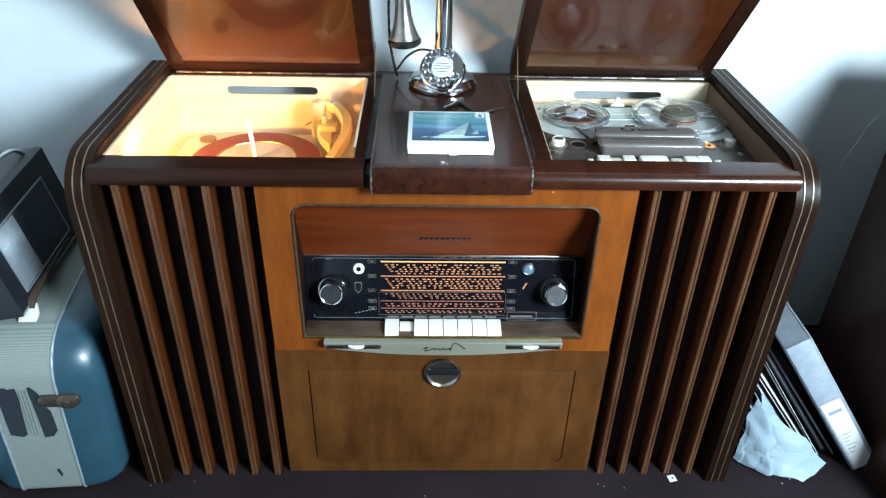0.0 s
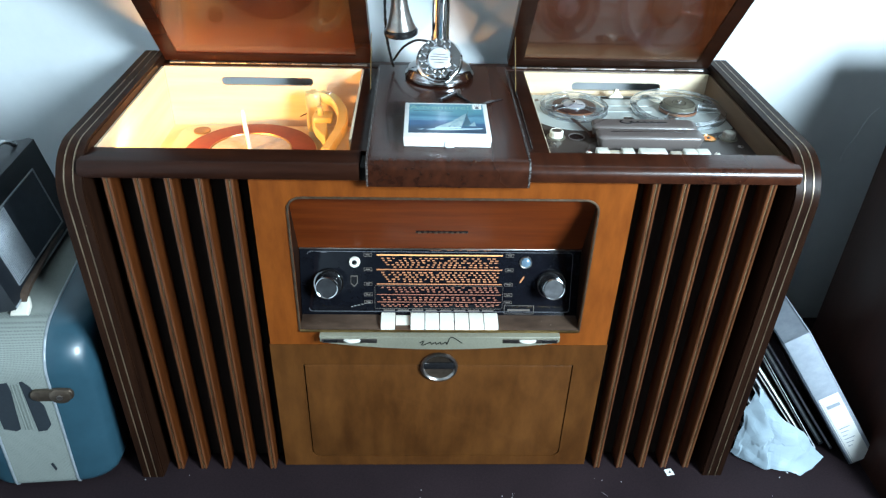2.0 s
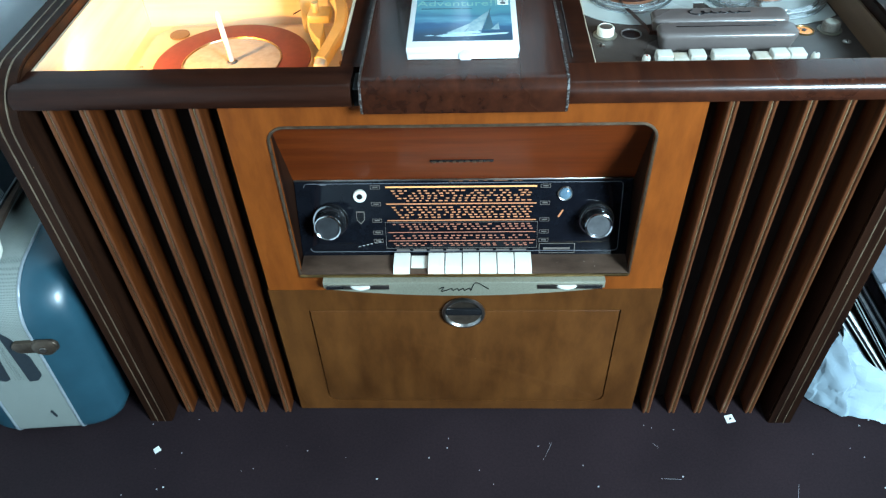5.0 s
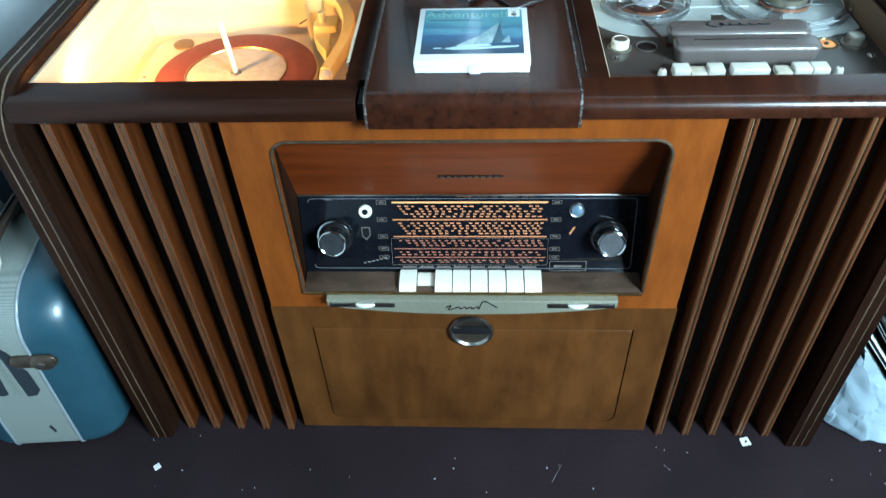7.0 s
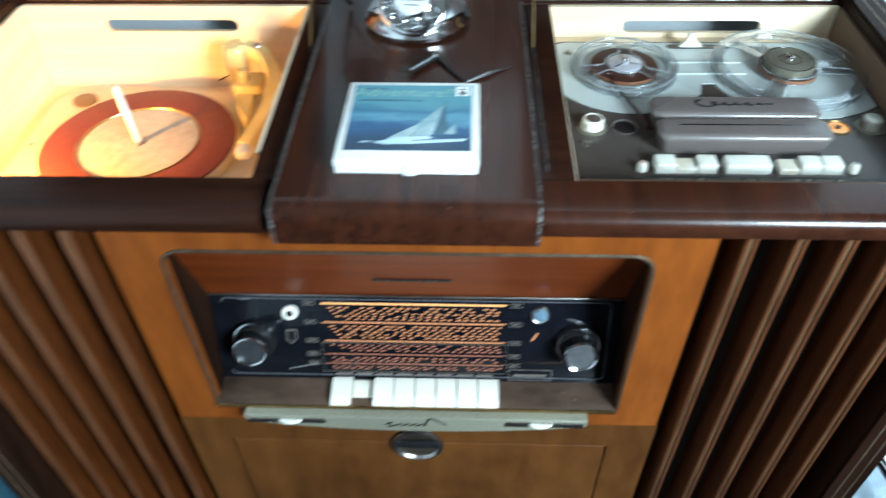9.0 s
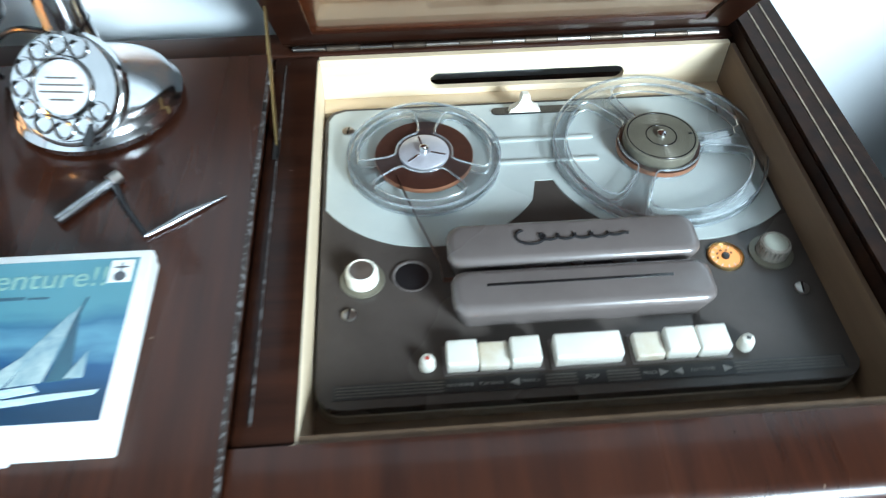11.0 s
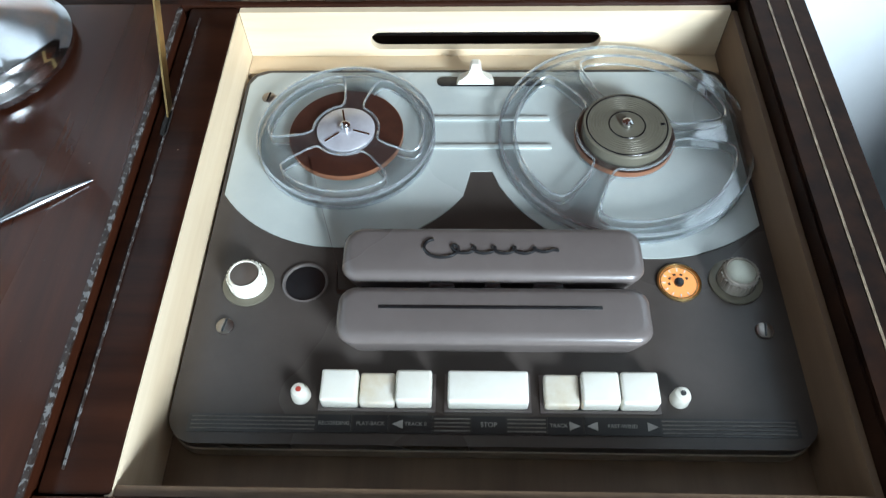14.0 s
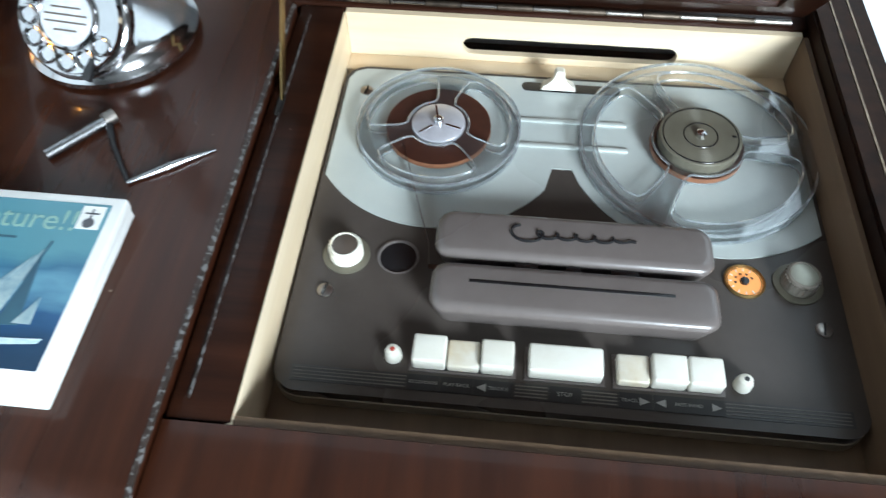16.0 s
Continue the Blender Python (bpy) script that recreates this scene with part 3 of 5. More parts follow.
for x in (-0.1222, 0.1317):
    path = [(x, 0.40, 0.7262), (x, 0.2, 0.7262), (x, 0.0, 0.7262), (x, -0.012, 0.7242), (x, -0.0192, 0.7187), (x, -0.0222, 0.711), (x, -0.0222, 0.684)]
    part("worn_edge", sweep(path, [(-0.0018, -0.001), (0.0014, -0.001), (0.0014, 0.0009), (-0.0018, 0.0009)], (1, 0, 0)), M_rim, centre, "grey worn edge")

part("worn_edge", box(0.1432, 0.1442, 0.05, 0.40, TOPZ - 0.0015, TOPZ + 0.0004), M_rim, cab, "pale worn line along the strip")
# centre front: upper panel with the radio's opening, lower flap
REC = (-0.2555, 0.2555, 0.372, 0.6495)
upper = part("front_panel", holed((-0.3125, 0.3125, 0.3375, 0.6825), rounded(*REC, 0.024, 8, (0, 0, 1, 1)), 0.013, front(0.013)), M_honey, cab, "honey veneer front panel", smooth=False)
lip = rounded(REC[0], REC[1], REC[2], REC[3], 0.024, 10, (0, 0, 1, 1))
lip_path = [(x, -0.0005, z) for x, z in lip[1:]] + [(lip[0][0], -0.0005, lip[0][1])]
part("opening_trim", tube(lip_path, 0.0022, 8), M_dark_trim, upper, "thin dark metal trim")
fl = part("flap", holed((-0.3145, 0.3145, 0.004, 0.3370), rounded(-0.2565, 0.2565, 0.030, 0.2875, 0.018, 6, (1, 1, 0, 0)), 0.014, front(0.0135)), M_flap, cab, "olive-brown veneer drop flap", smooth=False)
part("field", prism(rounded(-0.2543, 0.2543, 0.0320, 0.2853, 0.0165, 6, (1, 1, 0, 0)), 0.012, front(0.0114), r=0.0010), M_flap, fl)
part("groove_back", box(-0.27, 0.27, 0.0138, 0.016, 0.02, 0.30), M_dark, fl)
# opening's inside
yb = 0.074
part("recess_side", box(-0.262, -0.2575, 0.0135, yb, 0.35, 0.6522), M_walnut_v, cab)
part("recess_side", box(0.2575, 0.262, 0.0135, yb, 0.35, 0.6522), M_walnut_v, cab)
part("recess_top", box(-0.262, 0.262, 0.0135, yb, 0.6524, 0.6534), M_walnut, cab)
SY, SZ0, SZ1 = 0.0165, 0.4985, 0.6500
slant = math.atan2(yb + 0.0015 - SY, SZ1 - SZ0)
# local: x across, y up the sloping panel, z out of it towards the room
SM = Matrix.Translation((0, yb + 0.0015, SZ0)) @ Matrix.Rotation(radians(90) + slant, 4, 'X')
back_wood = part("recess_back", box(-0.262, 0.262, 0.0, (SZ1 - SZ0) / math.cos(slant), -0.007, 0.0), M_red, cab, "red-brown polished sloping panel above the dial")
back_wood.matrix_basis = SM
nameplate = part("nameplate", box(-0.046, 0.046, 0.0550, 0.0595, -0.0004, 0.0022, 0.0008), M_black, back_wood, "narrow black pierced nameplate")
for k in range(9):
    part("scroll", box(-0.042 + 0.0096 * k, -0.0370 + 0.0096 * k, 0.0540 + 0.0012 * (k % 3), 0.0590 + 0.0010 * (k % 2), 0.0020, 0.0030, 0.0004), M_tarnish, nameplate)

# dial, leaning back in the opening: local x across, y up the glass, z out of it
DZ0, DZ1, DY0, DY1 = 0.378, 0.503, 0.036, 0.073
slope = Vector((0, DY1 - DY0, DZ1 - DZ0))
DL = slope.length
su = slope.normalized()
sn = Vector((1, 0, 0)).cross(su)
DM = Matrix(((1, 0, 0, 0), (0, su.y, sn.y, DY0), (0, su.z, sn.z, DZ0), (0, 0, 0, 1)))
dial = part("dial", box(-0.2565, 0.2565, 0.0, DL, -0.006, 0.0, 0.001), M_glass_black, cab, "black glass radio dial with amber lit scales")
dial.matrix_basis = DM
part("dial_border", sweep([(x, y, 0.0006) for x, y in rounded(-0.242, 0.242, 0.008, DL - 0.006, 0.006, 4)], [(-0.0004, -0.0006), (0.0004, -0.0006), (0.0004, 0.0006), (-0.0004, 0.0006)], (0, 0, 1)), M_grey_print, dial)
part("dial_top_trim", box(-0.2565, 0.2565, DL - 0.0018, DL + 0.0012, 0.0, 0.003, 0.0008), M_nickel, dial)


def at_v(px):
    """Height up the glass from the scale drawing."""
    return DL * (1 - (px - 460) / 107.0)


rows_hot, rows_mid, rows_dim = bmesh.new(), bmesh.new(), bmesh.new()
for px, bm, h in ((470, rows_hot, 0.0025), (493, rows_mid, 0.0019), (516, rows_mid, 0.0017)):
    v = at_v(px)
    box(-0.117, 0.113, v - h / 2, v + h / 2, 0.0003, 0.0010, bm=bm)
for px in (533, 545):
    v = at_v(px)
    box(-0.117, 0.113, v - 0.0006, v + 0.0006, 0.0003, 0.0008, bm=rows_dim)
rnd = random.Random(5)
for top, bot, n, bm in ((473.5, 490.5, 5, rows_mid), (496, 513.5, 5, rows_mid), (520, 530, 3, rows_dim), (536, 543, 2, rows_dim), (548, 553, 2, rows_dim)):
    for k in range(n):
        v = at_v(top + (bot - top) * (k + 0.5) / n)
        h = DL * (bot - top) / 107.0 / n * 0.44
        x = -0.109 + 0.0032 * k
        while x < 0.104:
            w = rnd.uniform(0.0036, 0.0066)
            if rnd.random() < 0.90:
                box(x, min(x + w, 0.110), v - h / 2, v + h / 2, 0.0003, 0.0008, bm=bm)
            x += 0.0098 + rnd.uniform(-0.0008, 0.0008)
v = at_v(461.5)
for k in range(16):
    if rnd.random() < 0.7:
        box(-0.02 + 0.0075 * k, -0.0145 + 0.0075 * k, v - 0.0011, v + 0.0011, 0.0003, 0.0008, bm=rows_mid)
for nm, bm, mt in (("scale_print", rows_hot, M_scale_hot), ("scale_print", rows_mid, M_scale), ("scale_print", rows_dim, M_scale_dim)):
    part(nm, bm, mt, dial, "amber lit station marks", smooth=False)
frame_bm = bmesh.new()
for x0, x1, y0, y1 in ((-0.121, -0.1205, at_v(556), at_v(519)), (0.1155, 0.116, at_v(556), at_v(519)), (-0.121, 0.116, at_v(519), at_v(518.5)), (-0.121, 0.116, at_v(556), at_v(555.5))):
    box(x0, x1, y0, y1, 0.0003, 0.0007, bm=frame_bm)
for k in range(8):
    x = -0.105 + 0.0262 * k
    box(x, x + 0.021, at_v(561), at_v(557.5), 0.0003, 0.0006, bm=frame_bm)
part("scale_frame", frame_bm, M_dimprint, dial, smooth=False)
for px in (470, 493, 516, 533, 545):
    v = at_v(px)
    for x in (-0.133, 0.126):
        part("band_label", holed((x - 0.0075, x + 0.0075, v - 0.0032, v + 0.0032), rounded(x - 0.0068, x + 0.0068, v - 0.0025, v + 0.0025, 0.001, 2), 0.0006, Matrix.Translation((0, 0, 0.0002))), M_dimprint, dial, smooth=False)
        part("legend_bar", box(x - 0.004, x + 0.004, v - 0.001, v + 0.001, 0.0002, 0.0006), M_dimprint, dial)


def knob(x, v, cap):
    k = part("knob", lathe([(0.0, -0.001), (0.0275, -0.001), (0.0275, 0.004), (0.0265, 0.007), (0.0245, 0.0085), (0.0240, 0.015), (0.0230, 0.0165), (0.0, 0.0165)], 48), M_black, dial, "two-part black and chrome tuning knob")
    k.matrix_basis = Matrix.Translation((x, v, 0))
    part("knob_ring", lathe([(0.0262, 0.0055), (0.0272, 0.0065), (0.0270, 0.0090), (0.0246, 0.0092)], 48), M_chrome, k)
    barrel = lathe([(0.0212, 0.016), (0.0214, 0.0305), (0.0200, 0.0310)], 48)
    part("knob_barrel", barrel, M_black, k, "ribbed black barrel")
    ribs = bmesh.new()
    for q in range(36):
        box(-0.0005, 0.0005, 0.0211, 0.0219, 0.0172, 0.0296, bm=ribs, m=Matrix.Rotation(radians(10 * q), 4, 'Z'))
    part("knob_ribs", ribs, M_black, k, smooth=False)
    part("knob_front", lathe([(0.0211, 0.0306), (0.0213, 0.0322), (0.0207, 0.0336), (0.0196, 0.0340), (0.0180, 0.0330), (0.0176, 0.0306)], 48), M_chrome, k, "bright chrome ring")
    part("knob_cap", lathe([(0.0178, 0.0302), (0.0170, 0.0306), (0.012, 0.0300), (0.0, 0.0296)], 40), cap, k)


knob(-0.2045, 0.065, surface("dark_knob_disc", (0.045, 0.046, 0.05), (0.025, 0.026, 0.028), 0.38, metal=0.3, scale=90, bump=0.03))
knob(0.2045, 0.065, M_satin_dark)
jack = part("tuning_eye", lathe([(0.0, 0.0), (0.0102, 0.0), (0.0102, 0.004), (0.009, 0.0055), (0.0045, 0.005), (0.0, 0.005)], 32), M_ivory, dial, "white ringed socket")
jack.matrix_basis = Matrix.Translation((-0.157, at_v(481), 0))
part("socket_hole", lathe([(0.0, 0.0052), (0.0045, 0.0056), (0.0045, 0.0050)], 20), M_black, jack)
lens = part("tuning_eye", lathe([(0.0, 0.0), (0.0115, 0.0), (0.0115, 0.003), (0.0105, 0.0042), (0.0092, 0.0035)], 32), M_nickel, dial, "bluish tuning eye lens")
lens.matrix_basis = Matrix.Translation((0.1555, at_v(480), 0))
part("lens", lathe([(0.0095, 0.003), (0.0080, 0.0058), (0.004, 0.0075), (0.0, 0.008)], 28), surface("blue_grey_lens", (0.16, 0.24, 0.30), (0.08, 0.13, 0.18), 0.12, bump=0, coat=0.5), lens)
part("badge", prism([(-0.165, at_v(503)), (-0.165, at_v(515)), (-0.1585, at_v(521)), (-0.152, at_v(515)), (-0.152, at_v(503))][::-1], 0.0008), M_dimprint, dial, "small shield badge")
part("badge_field", prism([(-0.1638, at_v(504.5)), (-0.1638, at_v(514.4)), (-0.1585, at_v(519)), (-0.1532, at_v(514.4)), (-0.1532, at_v(504.5))][::-1], 0.0011), M_black, dial)
part("pilot_mark", prism([(0.146, at_v(512)), (0.1485, at_v(513)), (0.155, at_v(503)), (0.1525, at_v(503))], 0.001), M_scale, dial, "small red-amber pilot mark")
for k in range(6):
    part("scale_tick", box(-0.1655 + 0.0065 * k, -0.1615 + 0.0065 * k, at_v(553 - 1.3 * k) - 0.0008, at_v(553 - 1.3 * k) + 0.0008, 0.0002, 0.0007), M_print, dial)
part("maker_plate", holed((0.1195, 0.1755, at_v(564), at_v(550)), rounded(0.1205, 0.1745, at_v(563.3), at_v(550.7), 0.001, 2), 0.0006, Matrix.Translation((0, 0, 0.0002))), M_dimprint, dial, smooth=False)
part("script_bar", box(0.126, 0.168, at_v(559), at_v(556), 0.0002, 0.0007), M_dimprint, dial)
part("legend_bar", box(-0.218, -0.207, at_v(467), at_v(465.5), 0.0002, 0.0006), M_grey_print, dial)

# sill below the dial, with the wave-band keys
sill = [(0.046, 0.373), (0.046, 0.3790), (0.034, 0.3790), (0.000, 0.3765), (-0.0030, 0.3755), (-0.0030, 0.3722), (0.012, 0.3722), (0.0125, 0.373)]
part("sill", prism(sill, 0.510, Matrix.Translation((-0.255, 0, 0)) @ yz), M_sill, cab, "worn brown metal sill")
part("sill_trim", box(-0.255, 0.255, -0.0062, -0.0033, 0.3715, 0.3765, 0.001), M_brass, cab)
keyset = None
KW = 0.2165 / 8
for k in range(8):
    low = k == 1
    x = -0.1085 + KW * k
    prof = [(0.0335, 0.372), (0.0335, 0.3865), (0.026, 0.3875), (0.006, 0.3850), (-0.0005, 0.3825), (-0.003, 0.3790), (-0.003, 0.3725)]
    if low:
        prof = [(y + 0.006 if y < 0.02 else y, z - 0.0065 if z > 0.3785 else z) for y, z in prof]
    part("band_key", prism(prof, KW - 0.0017, Matrix.Translation((x, 0, 0)) @ yz), M_ivory, cab, "ivory wave-band key" + (", pressed down" if low else ""))

# cream strip with thumb wheels under the sill
strip = [(-0.219, 0.3705), (0.219, 0.3705)] + [(0.219 - 0.438 * k / 20, 0.3570 - 0.0165 * (1 - (1 - k / 10) ** 2)) for k in range(21)]
st = part("tone_strip", prism(strip[::-1], 0.016, front(-0.0005), r=0.002), M_cream_plastic, cab, "bowed cream plastic strip with tone wheels")
for s in (-1, 1):
    part("wheel_slot", box(s * 0.165 - 0.050, s * 0.165 + 0.050, -0.0185, -0.0166, 0.3570, 0.3660, 0.0008), M_nickel, st)
    part("slot_window", box(s * 0.199 - 0.013, s * 0.199 + 0.013, -0.0192, -0.0186, 0.3590, 0.3640), M_black, st)
    part("thumb_wheel", lathe([(0.0, -0.003), (0.026, -0.003), (0.027, 0.0), (0.026, 0.003), (0.0, 0.003)], 40, m=Matrix.Translation((s * 0.160, 0.0035, 0.3627))), M_ivory, st, "ivory thumb wheel")
script = bend([(-0.038, 0.345), (-0.030, 0.3495), (-0.034, 0.340), (-0.026, 0.3425), (-0.018, 0.3465), (-0.016, 0.342), (-0.009, 0.3465), (-0.007, 0.342), (0.0, 0.3465), (0.002, 0.342), (0.010, 0.347), (0.012, 0.342), (0.020, 0.3590), (0.040, 0.345)], 6)
part("emblem", tube([(x, -0.0172, z + 0.0115) for x, z in [(p.x, p.y) for p in [Vector((q[0], q[1])) for q in script]]], 0.0008, 6), M_black, st, "thin black wavy emblem")

# round flap pull
dm = Matrix.Translation((0, -0.001, 0.2855)) @ Matrix.Rotation(radians(90), 4, 'X')
pull = part("flap_pull", lathe([(0.0, 0.001), (0.0335, 0.001), (0.0355, 0.003), (0.0345, 0.0065), (0.0315, 0.0075), (0.0295, 0.006), (0.028, 0.003)], 48, m=dm), M_nickel, cab, "round dull nickel pull with a dark crossbar")
part("pull_dish", lathe([(0.029, 0.0035), (0.020, 0.0015), (0.0, 0.0012)], 40, m=dm), M_tarnish, pull)
part("crossbar", box(-0.0295, 0.0295, -0.0095, -0.0035, 0.2835, 0.2985, 0.0025), M_black, pull)


# compartments
def lining(x0, x1, zf, slot_x, slot_w, label):
    yf = 0.0375 if zf > 0.65 else 0.0835
    # the tape compartment's floor, right and front boards get the shade-darkened maple
    f = part("compartment_floor", box(x0, x1, yf, 0.4145, zf - 0.002, zf), M_shaded_maple if zf > 0.65 else M_cream_wood, cab, label)
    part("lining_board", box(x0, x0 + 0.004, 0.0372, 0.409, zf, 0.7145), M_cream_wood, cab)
    part("lining_board", box(x1 - 0.004, x1, yf, 0.409, zf, 0.7145), M_shaded_maple if x1 > 0 else M_cream_wood, cab)
    part("lining_board", box(x0 + 0.0042, x1 - 0.0042, yf, yf + 0.0055, zf, 0.7135 if zf > 0.65 else 0.663), M_shaded_maple if zf > 0.65 else M_cream_wood, cab)
    if zf < 0.65:
        part("lamp_shelf", box(x0 + 0.0042, x1 - 0.0042, 0.0368, yf - 0.0005, 0.664, 0.669), M_cream_wood, cab)
    part("slotted_board", holed((x0 + 0.0042, x1 - 0.0042, zf, 0.7145), rounded(slot_x - slot_w, slot_x + slot_w, 0.677, 0.6945, 0.0085, 6), 0.006, front(0.4155)), M_cream_wood, cab, "pale board with a long air slot", smooth=False)


lining(0.168, 0.5595, 0.656, 0.3665, 0.093, "maple lining under the tape recorder, darkened for shade")
lining(-0.5595, -0.154, 0.588, -0.352, 0.093, "pale maple lining lit by a warm lamp")
lampm = Matrix.Translation((-0.50, 0.050, 0.700)) @ Matrix.Rotation(radians(90), 4, 'Y')
socket = part("lamp_socket", lathe([(0.0, -0.03), (0.007, -0.03), (0.007, -0.008), (0.0, -0.008)], 20, m=lampm), M_brass, cab)


# lids
def build_lid(x0, x1):
    a = radians(52)
    hinge = Matrix.Translation((0, 0.431, 0.7215))
    back = Vector((0, -math.cos(a), math.sin(a)))
    nrm = Vector((0, -math.sin(a), -math.cos(a)))
    m = hinge @ Matrix(((1, 0, 0, 0), (0, back.y, nrm.y, 0), (0, back.z, nrm.z, 0), (0, 0, 0, 1)))
    L = 0.415
    lid = part("lid", box(x0, x1, 0.004, L, -0.022, 0.0, 0.004), M_walnut, cab, "open walnut lid propped up on a stay")
    lid.matrix_basis = m
    part("inner_frame", holed((x0 + 0.001, x1 - 0.001, 0.005, L - 0.001), [(x0 + 0.031, 0.030), (x1 - 0.031, 0.030), (x1 - 0.031, L - 0.03), (x0 + 0.031, L - 0.03)], 0.004, Matrix.Translation((0, 0, 0.0005))), M_walnut, lid, smooth=False)
    part("inner_panel", box(x0 + 0.0312, x1 - 0.0312, 0.0302, L - 0.0302, 0.0004, 0.0025), M_lid, lid, "mirror-polished inner veneer")
    n = 13
    w = (x1 - x0 - 0.02) / n
    for k in range(n):
        xc = x0 + 0.01 + w * k
        part("hinge_knuckle", tube([(xc + 0.0004, 0.4205, 0.7195), (xc + w - 0.0004, 0.4205, 0.7195)], 0.0028 if k % 2 else 0.0024, 10), M_tarnish if k % 2 else M_nickel, cab)
    return lid


build_lid(-0.556, -0.138)
build_lid(0.1385, 0.556)
for x in (-0.1345, 0.1425):
    part("lid_stay", sweep([(x, 0.290, 0.703), (x, 0.316, 0.737), (x, 0.343, 0.770), (x, 0.369, 0.801)], [(-0.0007, -0.0045), (0.0007, -0.0045), (0.0007, 0.0045), (-0.0007, 0.0045)], (1, 0, 0)), M_brass, cab, "flat brass lid stay")
    part("stay_slot", prism(rounded(x - 0.0024, x + 0.0024, 0.279, 0.302, 0.0022, 4), 0.0009, Matrix.Translation((0, 0, TOPZ - 0.0005))), M_dark, cab)

part("ledge", box(0.1722, 0.5553, 0.3885, 0.4092, 0.6562, 0.6705, 0.001), M_cream_wood, cab, "pale maple ledge behind the deck")

# ---- tape recorder in its compartment ----
DZ = 0.675
deck = thing("tape_recorder", "taupe enamelled reel-to-reel tape recorder deck with ivory keys", "tape recorder", Matrix.Translation((0.368, 0.238, DZ)) @ Matrix.Diagonal((1.017, 1, 1, 1)))
# everything on the deck is given as seen from its middle
ox, oy = 0.366, 0.238


def D(x, y, z=0.0):
    return Matrix.Translation((x - ox, y - oy, z))


part("tray", prism(rounded(0.1755 - ox, 0.5518 - ox, 0.0772 - oy, 0.3880 - oy, 0.019, 10), 0.010, Matrix.Translation((0, 0, -0.0185)), r=0.001), M_deck_edge, deck, "worn pale rim of the deck")
part("deck_plate", prism(rounded(0.1762 - ox, 0.5510 - ox, 0.0782 - oy, 0.3870 - oy, 0.018, 10), 0.014, Matrix.Translation((0, 0, -0.0141)), r=0.0045), M_deck, deck, "taupe enamel plate")
# pale upper field: everything behind the two arcs round the spindles
HL, HR = Vector((0.2635, 0.317)), Vector((0.4735, 0.320))


def lower_edge(x):
    y = 0.318
    for c, r in ((HL, 0.102), (HR, 0.113)):
        d = abs(x - c.x)
        if d < r:
            y = min(y, c.y - math.sqrt(r * r - d * d))
    return max(y, 0.2) if not 0.352 < x < 0.372 else min(0.2815, 0.318)


xs = [0.1792 + (0.5470 - 0.1792) * k / 72 for k in range(73)]
field = [(x - ox, lower_edge(x) - oy) for x in xs] + [(0.5470 - ox, 0.370 - oy), (0.543 - ox, 0.379 - oy), (0.533 - ox, 0.3832 - oy), (0.194 - ox, 0.3832 - oy), (0.184 - ox, 0.379 - oy), (0.1792 - ox, 0.370 - oy)]
part("pale_field", prism(field, 0.0012, Matrix.Translation((0, 0, -0.0002))), M_pale, deck, "pale grey-blue enamel field")
for y in (0.332, 0.304):
    part("guide_rib", box(0.322 - ox, 0.412 - ox, y - oy - 0.0022, y - oy + 0.0022, 0.0008, 0.0030, 0.001), M_pale, deck)


def cover(y0, y1, h, bow, half, name):
    """A moulded lid: rounded plan, ends and front drawn in towards the deck, soft upper edge."""
    def plan(inset):
        pts = rounded(-half + inset, half - inset, y0 + inset, y1 - inset, 0.011 - inset * 0.5, 7)
        return [(x, y + (bow * (1 - (x / half) ** 2) if y > (y0 + y1) / 2 else 0.0)) for x, y in pts]
    bm = bmesh.new()
    rings = []
    for inset, z in ((0.0055, 0.0), (0.0030, h * 0.35), (0.0004, h * 0.72), (0.0, h * 0.80), (0.0006, h * 0.88), (0.0022, h * 0.95), (0.0046, h * 0.99), (0.0066, h)):
        rings.append([bm.verts.new((x + 0.3660 - ox, y - oy, z)) for x, y in plan(inset)])
    n = len(rings[0])
    for a, b in zip(rings, rings[1:]):
        for i in range(n):
            k = (i + 1) % n
            bm.faces.new([a[i], a[k], b[k], b[i]])
    bm.faces.new(rings[0][::-1])
    bm.faces.new(rings[-1])
    return part(name, bm, M_cover, deck, "smooth grey moulded head cover")


c1 = cover(0.1325, 0.1705, 0.027, 0.0, 0.0935, "front_cover")
part("slit", box(0.2975 - ox, 0.4305 - ox, 0.1535 - oy, 0.1560 - oy, 0.0262, 0.0273, 0.0004), M_black, c1)
c2 = cover(0.1760, 0.2135, 0.0265, 0.0075, 0.0940, "rear_cover")
sc = []
for k in range(121):
    u = k / 120
    amp = 0.0055 * max(0.0, 1 - u * 5) + 0.0024 * min(1.0, (1 - u) * 4)
    ph = 2 * math.pi * 6.2 * u
    sc.append((-0.036 + 0.078 * u - 1.3 * amp * math.sin(ph), 0.0015 + amp * math.cos(ph)))
part("emblem", tube([(p[0] + 0.3655 - ox, p[1] + 0.1945 - oy, 0.0268) for p in sc], 0.0012, 6), M_black, c2, "raised dark wavy emblem")
part("head_gap", box(0.285 - ox, 0.447 - ox, 0.1702 - oy, 0.1750 - oy, 0.0, 0.016), M_black, deck)
for x, w in ((0.335, 0.008), (0.366, 0.005), (0.40, 0.009)):
    part("head_block", box(x - ox - w, x - ox + w, 0.1706 - oy, 0.1746 - oy, 0.015, 0.0225, 0.0008), M_black, deck)

